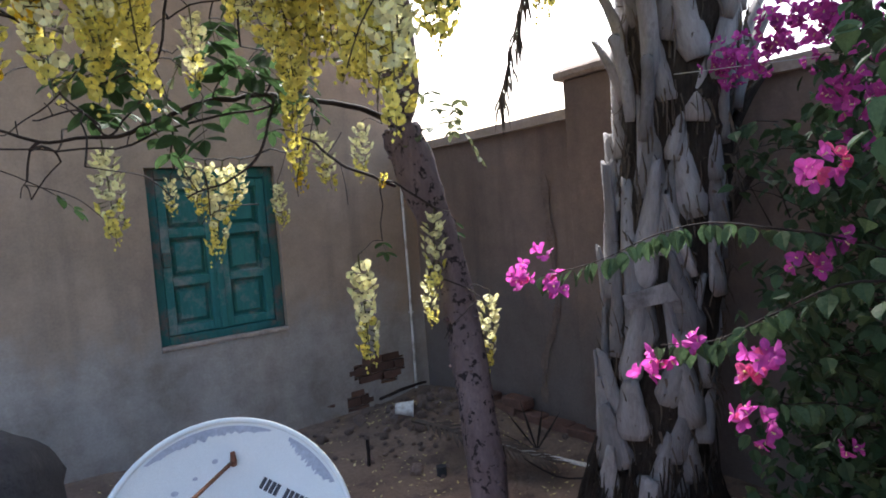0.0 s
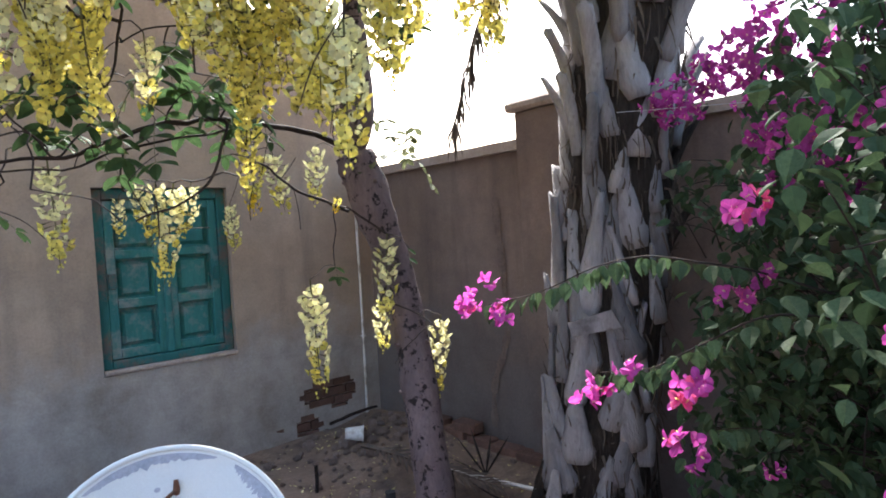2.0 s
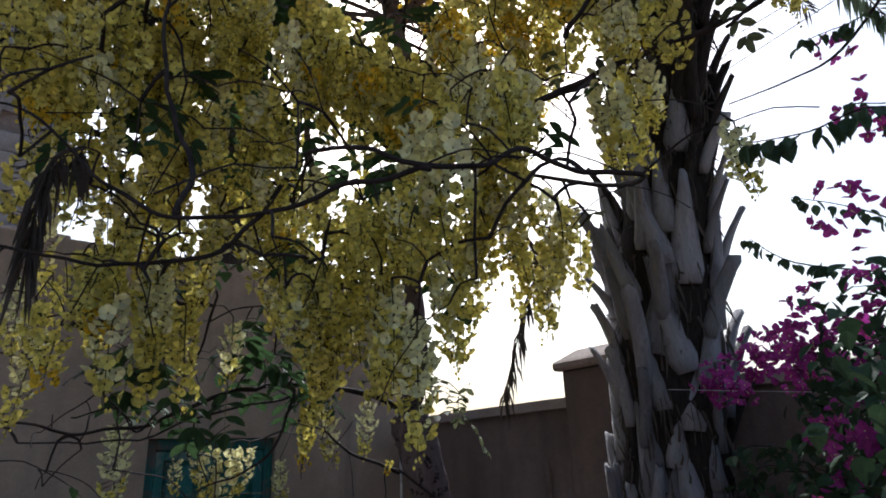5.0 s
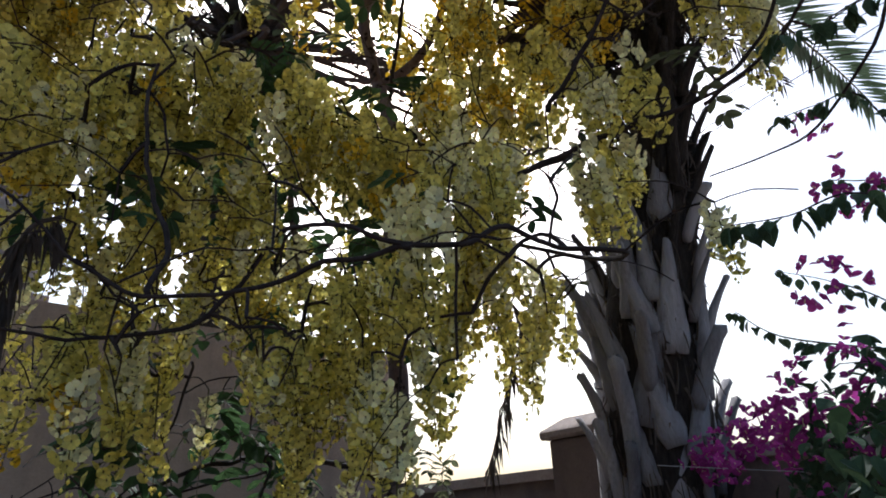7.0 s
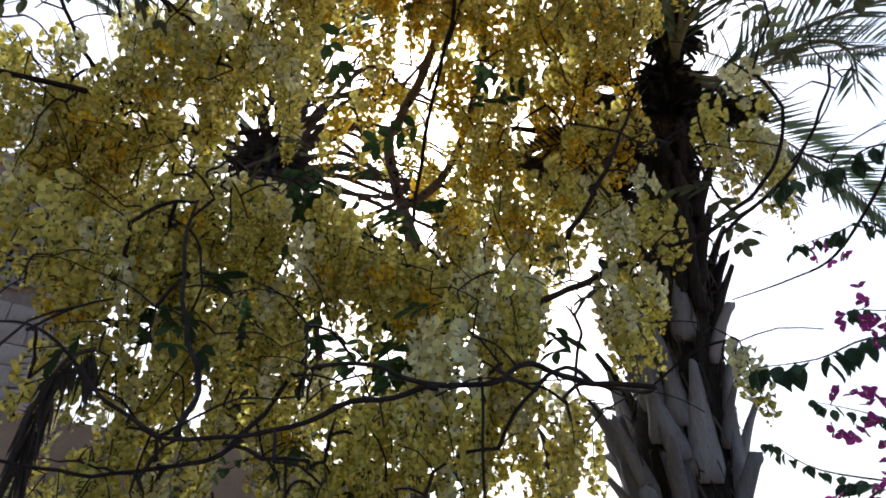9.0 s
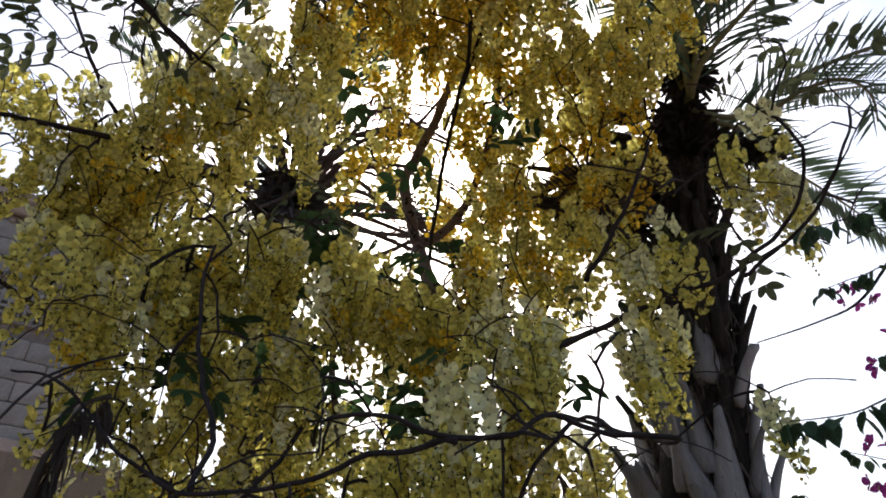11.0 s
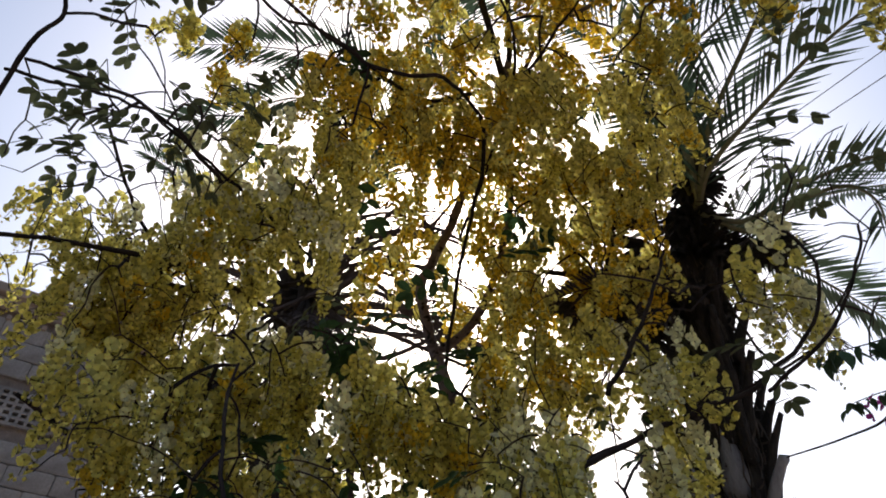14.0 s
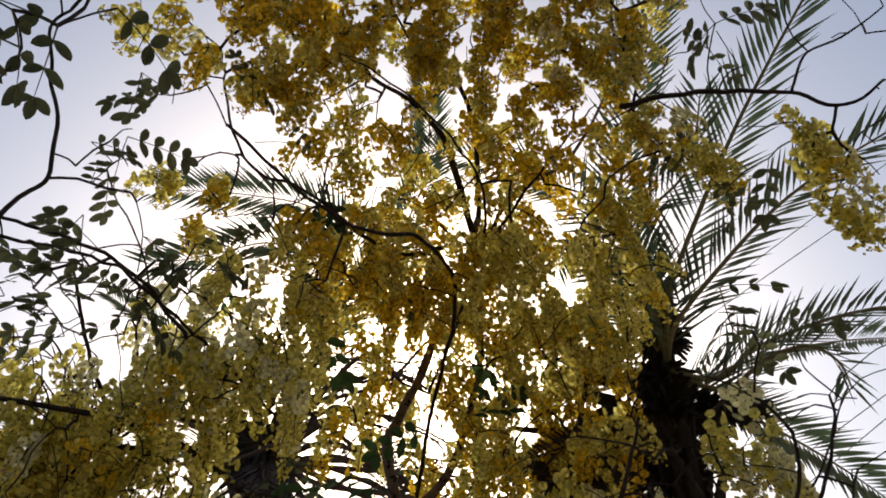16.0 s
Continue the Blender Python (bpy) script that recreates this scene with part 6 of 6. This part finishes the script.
# ---------------------------------------------------------------- satellite dish
def build_dish():
    c = Vector((-2.385, -2.0, 0.355))
    n = (Vector((-3.08, -4.394, 1.543)) - c).normalized()
    n = (n + Vector((0.02, 0, 0.10))).normalized()
    right = (-n).cross(Vector((0, 0, 1))).normalized()
    up = right.cross(-n)
    R, depth, seg = 0.475, 0.11, 64

    def at(x, y, lift=0.0):
        r2 = (x * x + y * y) / (R * R)
        return c + right * x + up * y + n * (depth * (r2 - 1) + lift)

    d = thing("satellite_dish", (c.x, c.y, 0.0), "white satellite dish with worn grey rim and rusty arm", "satellite dish")
    g = Geo()
    rings = 12
    vs = [at(0, 0)]
    for i in range(1, rings + 1):
        for k in range(seg):
            a = 2 * math.pi * k / seg
            r = R * i / rings
            vs.append(at(r * math.cos(a), r * math.sin(a)))
    fs = [(0, 1 + k, 1 + (k + 1) % seg) for k in range(seg)]
    for i in range(rings - 1):
        for k in range(seg):
            a, b = 1 + i * seg + k, 1 + i * seg + (k + 1) % seg
            fs.append((a, a + seg, b + seg, b))
    m = len(vs)
    g.add(vs, fs)
    g.add([Vector(p) - n * 0.006 for p in vs], [tuple(reversed(f)) for f in fs])
    reflector = part("reflector", g, M_DISH, d, "white painted reflector with grey scuffs", smooth=True)
    lip = [at(R * math.cos(2 * math.pi * k / seg), R * math.sin(2 * math.pi * k / seg)) for k in range(seg + 1)]
    part("rim", Geo().tube(lip, [0.012] * (seg + 1), 8, 0, cap=False), M_DISH, d, smooth=True)
    rng = random.Random(2)
    for a0, a1, w in ((62, 128, 0.035), (18, 52, 0.05)):
        steps, pts = 60, []
        for s in range(steps + 1):
            b = radians(a0 + (a1 - a0) * s / steps)
            env = math.sin(math.pi * s / steps) ** 0.5
            r1 = R * 0.955
            r0 = r1 - w * env * (0.75 + 0.6 * noise.noise(Vector((s * 0.33, a0, 0))) + 0.25 * rng.random()) - 0.001
            pts += [at(r0 * math.cos(b), r0 * math.sin(b), 0.0025), at(r1 * math.cos(b), r1 * math.sin(b), 0.0025)]
        part("worn_patch", Geo().add(pts, [(2 * s, 2 * s + 1, 2 * s + 3, 2 * s + 2) for s in range(steps)]), M_DISHWORN, reflector, "grey-blue patch where the paint has worn off")
    for x, y, r in ((-0.1, 0.28, 0.007), (-0.18, 0.24, 0.010), (-0.02, 0.33, 0.009), (-0.24, 0.21, 0.006)):
        ring = [(x + r * (1 + 0.4 * noise.noise(Vector((k, x * 9, y * 9)))) * math.cos(k * 0.7) * 1.4, y + r * math.sin(k * 0.7)) for k in range(9)]
        part("worn_patch", Geo().add([at(px, py, 0.0025) for px, py in ring], [tuple(range(9))]), M_DISHWORN, reflector, "small grey-blue scuff")
    focus = at(-0.40, -0.06, 0.40)
    foot = at(0.05, 0.315)
    part("feed_arm", Geo().tube([foot + n * 0.012, foot + (focus - foot) * 0.5, focus], [0.008, 0.008, 0.008], 8, 0), M_RUST, d, "rusty feed support rod", smooth=True)
    part("bracket", Geo().tube([foot - n * 0.002 - up * 0.012, foot + n * 0.02, foot + n * 0.03 + up * 0.035], [0.012, 0.014, 0.009], 8, 0), M_RUST, d, "rusty bolted bracket")
    for a in (210, 330):
        p = at(0.32 * math.cos(radians(a)), 0.32 * math.sin(radians(a)))
        part("feed_arm", Geo().tube([p, focus], [0.008, 0.008], 8, 0), M_RUST, d, "rusty feed support rod")
    part("feed_horn", Geo().tube([focus + n * 0.05, focus, focus - n * 0.05], [0.03, 0.034, 0.04], 12, 0), M_PVC, d, "grey-white feed horn", smooth=True)
    # the printed name, as plain bars
    x, y = 0.135, 0.195
    for k, w in enumerate((0.015, 0.016, 0.017, 0.016, 0, 0.016, 0.016, 0.017, 0.016, 0.017)):
        if w:
            ax = Vector((0.78, -0.625))
            ay = Vector((0.625, 0.78))
            o = Vector((x, y)) + ax * (0.021 * k)
            q = [o, o + ax * w, o + ax * w + ay * 0.046, o + ay * 0.046]
            part("lettering_bar", Geo().add([at(v.x, v.y, 0.003) for v in q], [(0, 1, 2, 3)]), M_INK, reflector, "dark printed bar")
    back = c - n * (depth + 0.006)
    part("mast", Geo().tube([(c.x + 0.14, c.y + 0.5, -0.05), (c.x + 0.13, c.y + 0.45, 0.30), tuple(back)], [0.028, 0.028, 0.03], 10, 0), M_RUST, d, "rusty steel mast", smooth=True)


build_dish()

# ---------------------------------------------------------------- pipes and cables
pipe = thing("pipe", (-0.15, -0.03, 0.05), "thin white plastic pipe upright in the wall corner", "pipe")
part("tube", Geo().tube(smooth_line([(-0.165, -0.035, 0.05), (-0.15, -0.03, 0.9), (-0.15, -0.03, 1.45), (-0.15, -0.03, 1.66), (-0.15, -0.03, 1.95)], 5), [0.011] * 21, 8, 0), M_PVC, pipe, smooth=True)
part("clip", Geo().soft_box(-0.167, -0.133, -0.044, 0.0, 0.74, 0.752, 0.003), M_PVC, pipe)
single("pipe", Geo().tube(smooth_line([(-0.62, -1.30, 0.10), (-0.557, -1.542, 0.09), (-0.444, -2.05, 0.085), (-0.29, -2.915, 0.085), (-0.2, -3.4, 0.085), (-0.15, -4.0, 0.09)], 4), [0.012] * 21, 8, 0), M_PVC,
       "pale plastic pipe lying along the wall foot", "pipe", smooth=True)


def cable(a, b, r, sag, mat, label):
    pts = [Vector(a) + (Vector(b) - Vector(a)) * t - Vector((0, 0, sag * 4 * t * (1 - t))) for t in [i / 24 for i in range(25)]]
    single("cable", Geo().tube(pts, [r] * 25, 5, 0), mat, label, "cable", group="overhead cables")


cable((-0.80, -2.98, 2.02), (-1.25, -6.3, 1.62), 0.0016, 0.01, M_PALEWIRE, "thin pale wire stretched past the palm")
for a, b in (((2.55, -2.47, 8.41), (2.80, -4.46, 8.52)), ((2.86, -3.37, 8.35), (2.98, -4.51, 8.35)), ((3.82, -1.86, 6.67), (4.06, -3.34, 6.92)), ((4.04, -2.15, 6.5), (4.16, -3.19, 6.72))):
    a, b = Vector(a), Vector(b)
    way = (b - a).normalized()
    cable(a - way * 14, b + way * 14, 0.006, 0.0, M_WIRE, "dark overhead cable against the sky")


# ---------------------------------------------------------------- clutter on the ground
def stone_mesh(seed, flat=0.7, fine=2):
    rng = random.Random(seed)
    bm = bmesh.new()
    bmesh.ops.create_icosphere(bm, subdivisions=fine, radius=0.5)
    for v in bm.verts:
        d = 1 + 0.45 * noise.noise(v.co * 1.7 + Vector((seed * 7.1, 0, 0))) + 0.12 * noise.noise(v.co * 5 + Vector((0, seed, 0)))
        v.co = Vector((v.co.x * d * 1.15, v.co.y * d, v.co.z * d * flat))
        for ax in range(3):
            lim = (0.31 + 0.08 * rng.random()) if fine < 3 else (0.40 + 0.06 * rng.random()) * (1.3 if flat > 1 else 1)
            v.co[ax] = max(-lim, min(lim, v.co[ax]))
    me = bpy.data.meshes.new("rubble_stone")
    bm.to_mesh(me)
    bm.free()
    me.materials.append(M_STONE)
    return me


def build_rubble():
    rng = random.Random(14)
    kinds = [stone_mesh(s, 0.5 + 0.1 * (s % 4)) for s in range(7)]
    for i in range(165):
        if i < 115:
            x, y = rng.gauss(-0.62, 0.24), rng.gauss(-0.72, 0.26)
        else:
            x, y = rng.uniform(-1.7, -0.15), rng.uniform(-1.9, -0.1)
        if x > -0.08 or y > -0.06:
            continue
        s = 0.03 + 0.085 * rng.random() ** 1.8 if i < 115 else rng.uniform(0.02, 0.055)
        ob = new("rubble_stone", kinds[i % 7])
        ob.matrix_basis = Matrix.Translation((x, y, soil_height(x, y) + s * 0.16)) @ Euler((rng.uniform(-0.5, 0.5), rng.uniform(-0.5, 0.5), rng.uniform(0, 6))).to_matrix().to_4x4() @ Matrix.Scale(s, 4)
        tagged(ob, "broken piece of brick and plaster rubble on soil", "stone", "rubble in the wall corner")
    boulder = new("boulder", stone_mesh(31, 0.7, 3))
    boulder.data.materials[0] = M_GREYSTONE
    boulder.matrix_basis = Matrix.Translation((-1.44, -1.86, 0.06)) @ Matrix.Rotation(0.7, 4, "Z") @ Matrix.Scale(0.27, 4)
    tagged(boulder, "rounded grey stone lying on the soil", "stone")
    heap = stone_mesh(44, 1.25, 4)
    heap.polygons.foreach_set("use_smooth", [True] * len(heap.polygons))
    heap.materials[0] = M_DARKROCK
    h = new("boulder", heap)
    h.matrix_basis = Matrix.Translation((-3.33, -1.30, 0.27)) @ Matrix.Scale(0.92, 4)
    tagged(h, "large dark weathered boulder beside the house wall", "stone")


build_rubble()

cup = thing("cup", (-0.70, -0.66, 0.2), "white plastic cup lying on the rubble", "cup")
cm = Matrix.Translation((-0.70, -0.66, soil_height(-0.7, -0.66) + 0.07)) @ Matrix.Rotation(radians(-35), 4, "Z") @ Matrix.Rotation(radians(95), 4, "Y")
prof = [(0.001, -0.065), (0.038, -0.065), (0.040, -0.06), (0.053, 0.055), (0.058, 0.058), (0.058, 0.066), (0.051, 0.064), (0.050, 0.055), (0.037, -0.058), (0.001, -0.058)]
cg = Geo()
cg.add([cm @ Vector((r * math.cos(2 * math.pi * k / 20), r * math.sin(2 * math.pi * k / 20), z)) for r, z in prof for k in range(20)],
       [(i * 20 + k, i * 20 + (k + 1) % 20, i * 20 + 20 + (k + 1) % 20, i * 20 + 20 + k) for i in range(len(prof) - 1) for k in range(20)])
part("body", cg, M_PVC, cup, smooth=True)
part("rim", Geo().tube([cm @ Vector((0.057 * math.cos(2 * math.pi * k / 20), 0.057 * math.sin(2 * math.pi * k / 20), 0.062)) for k in range(21)], [0.004] * 21, 6, 0, cap=False), M_PVC, cup, smooth=True)


def build_litter():
    rng = random.Random(6)
    # bent sticks
    for pts, r in (([(-1.86, -1.62, 0.03), (-1.7, -1.6, 0.05), (-1.52, -1.62, 0.04)], 0.012), ([(-1.9, -1.72, 0.03), (-1.66, -1.72, 0.05), (-1.5, -1.66, 0.06)], 0.015), ([(-1.60, -1.95, 0.02), (-1.55, -1.8, 0.05), (-1.5, -1.66, 0.06)], 0.013),
                   ([(-1.2, -0.98, 0.0), (-1.19, -0.97, 0.09), (-1.18, -0.96, 0.17)], 0.012), ([(-0.75, -1.75, 0.0), (-0.74, -1.74, 0.1), (-0.74, -1.73, 0.2)], 0.007), ([(-0.42, -2.15, 0.02), (-0.6, -2.0, 0.05), (-0.62, -1.7, 0.12)], 0.006),
                   ([(-0.75, -0.42, 0.22), (-0.5, -0.38, 0.24), (-0.25, -0.3, 0.22)], 0.012)):
        line = smooth_line(pts, 4)
        line = [p + 0.008 * noise.noise_vector(p * 9) for p in line]
        single("stick", Geo().tube(line, [r] * len(line), 6, 0, rough=0.2), M_TWIG, "dry crooked stick lying on the soil", "stick", "sticks on the soil")
    # a tuft of stiff dry blades at the wall foot
    tuft = thing("palm_seedling", (-0.42, -1.68, 0.08), "tuft of stiff dark palm blades at the wall foot", "plant")
    for x, y, z in ((-0.50, -1.50, 0.30), (-0.44, -1.58, 0.36), (-0.36, -1.69, 0.31), (-0.29, -1.78, 0.30), (-0.60, -1.50, 0.20), (-0.58, -1.56, 0.16), (-0.62, -1.46, 0.15)):
        a, b = Vector((-0.42, -1.68, 0.06)), Vector((x, y, z))
        w = Vector((0.5, -0.8, 0)).normalized() * 0.009
        mid = (a + b) / 2
        part("blade", Geo().add([a - w * 0.5, a + w * 0.5, mid + w, b, mid - w, mid + Vector((-0.004, -0.004, 0.004))], [(0, 1, 2, 5), (2, 3, 5), (3, 4, 5), (4, 0, 5)]), M_FIBRE, tuft)
    # a dry frond on the ground
    fr = frond_geo(12, 1.0, 0.1, 0.16, 24, 0.1).mesh("dry_palm_frond", [M_DRY, M_DRY])
    ob = new("dry_palm_frond", fr)
    ob.matrix_basis = aim((-0.86, -1.0, 0.22), -73, -4)
    tagged(ob, "faded dry palm leaf lying on the rubble", "palm leaf")
    pot = thing("tin", (-0.96, -1.42, 0.02), "small dark rusty tin on the soil", "tin")
    z0 = soil_height(-0.96, -1.42)
    part("body", Geo().tube([(-0.96, -1.42, z0), (-0.96, -1.42, z0 + 0.06)], [0.03, 0.03], 14, 0), M_DARKROCK, pot, smooth=False)
    # fallen petals
    g = Geo()
    for _ in range(4200):
        x, y = rng.uniform(-3.0, -0.1), rng.uniform(-3.4, -0.15)
        if rng.random() > 0.45 + 0.8 * noise.noise(Vector((x * 2, y * 2, 0))):
            continue
        z = soil_height(x, y) + 0.004
        a, s = rng.uniform(0, 6.28), rng.uniform(0.006, 0.016)
        u, v = Vector((math.cos(a), math.sin(a), rng.uniform(-0.2, 0.3))) * s, Vector((-math.sin(a), math.cos(a), 0.1)) * s * 0.6
        p = Vector((x, y, z))
        g.add([p - u, p - v, p + u + Vector((0, 0, s * 0.4)), p + v], [(0, 1, 2), (0, 2, 3)])
    single("fallen_petals", g, M_DEADLEAF, "scattered faded yellow petals on soil", "petals", kind="stuff")


build_litter()


# ---------------------------------------------------------------- pieces of the walls
def build_pieces():
    rng = random.Random(17)
    kinds = [brick_mesh("brick", 0.215, 0.05, 0.066, M_BRICK, s) for s in range(4)]
    for row in range(6):
        for col in range(6):
            x = -1.12 + 0.225 * col + (0.112 if row % 2 else 0)
            z = 0.03 + 0.077 * row
            if -1.1 < x < -0.12:
                piece("brick", kinds[(row + col) % 4], HOUSE, Matrix.Translation((x, 0.034 + rng.uniform(-0.006, 0.004), z)) @ Matrix.Rotation(rng.uniform(-0.02, 0.02), 4, "Y"))
    low = [brick_mesh("brick", 0.22, 0.11, 0.07, M_BRICK, s + 9) for s in range(3)]
    for i in range(6):
        for row in range(2):
            if row and rng.random() < 0.75:
                continue
            y = -0.85 - 0.235 * i - 0.1 * row
            piece("brick", low[i % 3], BOUNDARY, Matrix.Translation((-0.085 + rng.uniform(-0.01, 0.01), y, soil_height(-0.085, y) + 0.02 + 0.074 * row)) @ Matrix.Rotation(radians(90 + rng.uniform(-5, 5)), 4, "Z"))
    blocks = [brick_mesh("block", 0.392, 0.06, 0.192, M_BLOCK, s + 20) for s in range(4)]
    rest = Geo()
    for row in range(14):
        z = HOUSE_TOP + 0.10 + 0.2 * row
        for col in range(22):
            x = -2.83 - 0.4 * col - (0.2 if row % 2 else 0)
            if 3.7 < z < 3.92 or (4.92 < z < 5.4 and -4.5 < x < -3.05) or z > 6.0:
                continue
            m = Matrix.Translation((x, 2.012, z))
            if col < 9:
                piece("block", blocks[(row * 3 + col) % 4], UPPER, m)
            else:
                me = blocks[(row + col) % 4]
                sub = Geo()
                sub.v, sub.f = [v.co for v in me.vertices], [tuple(f.vertices) for f in me.polygons]
                sub.m = [0] * len(sub.f)
                rest.join(sub, m)
    part("blocks", rest, M_BLOCK, UPPER, kind="stuff")


build_pieces()
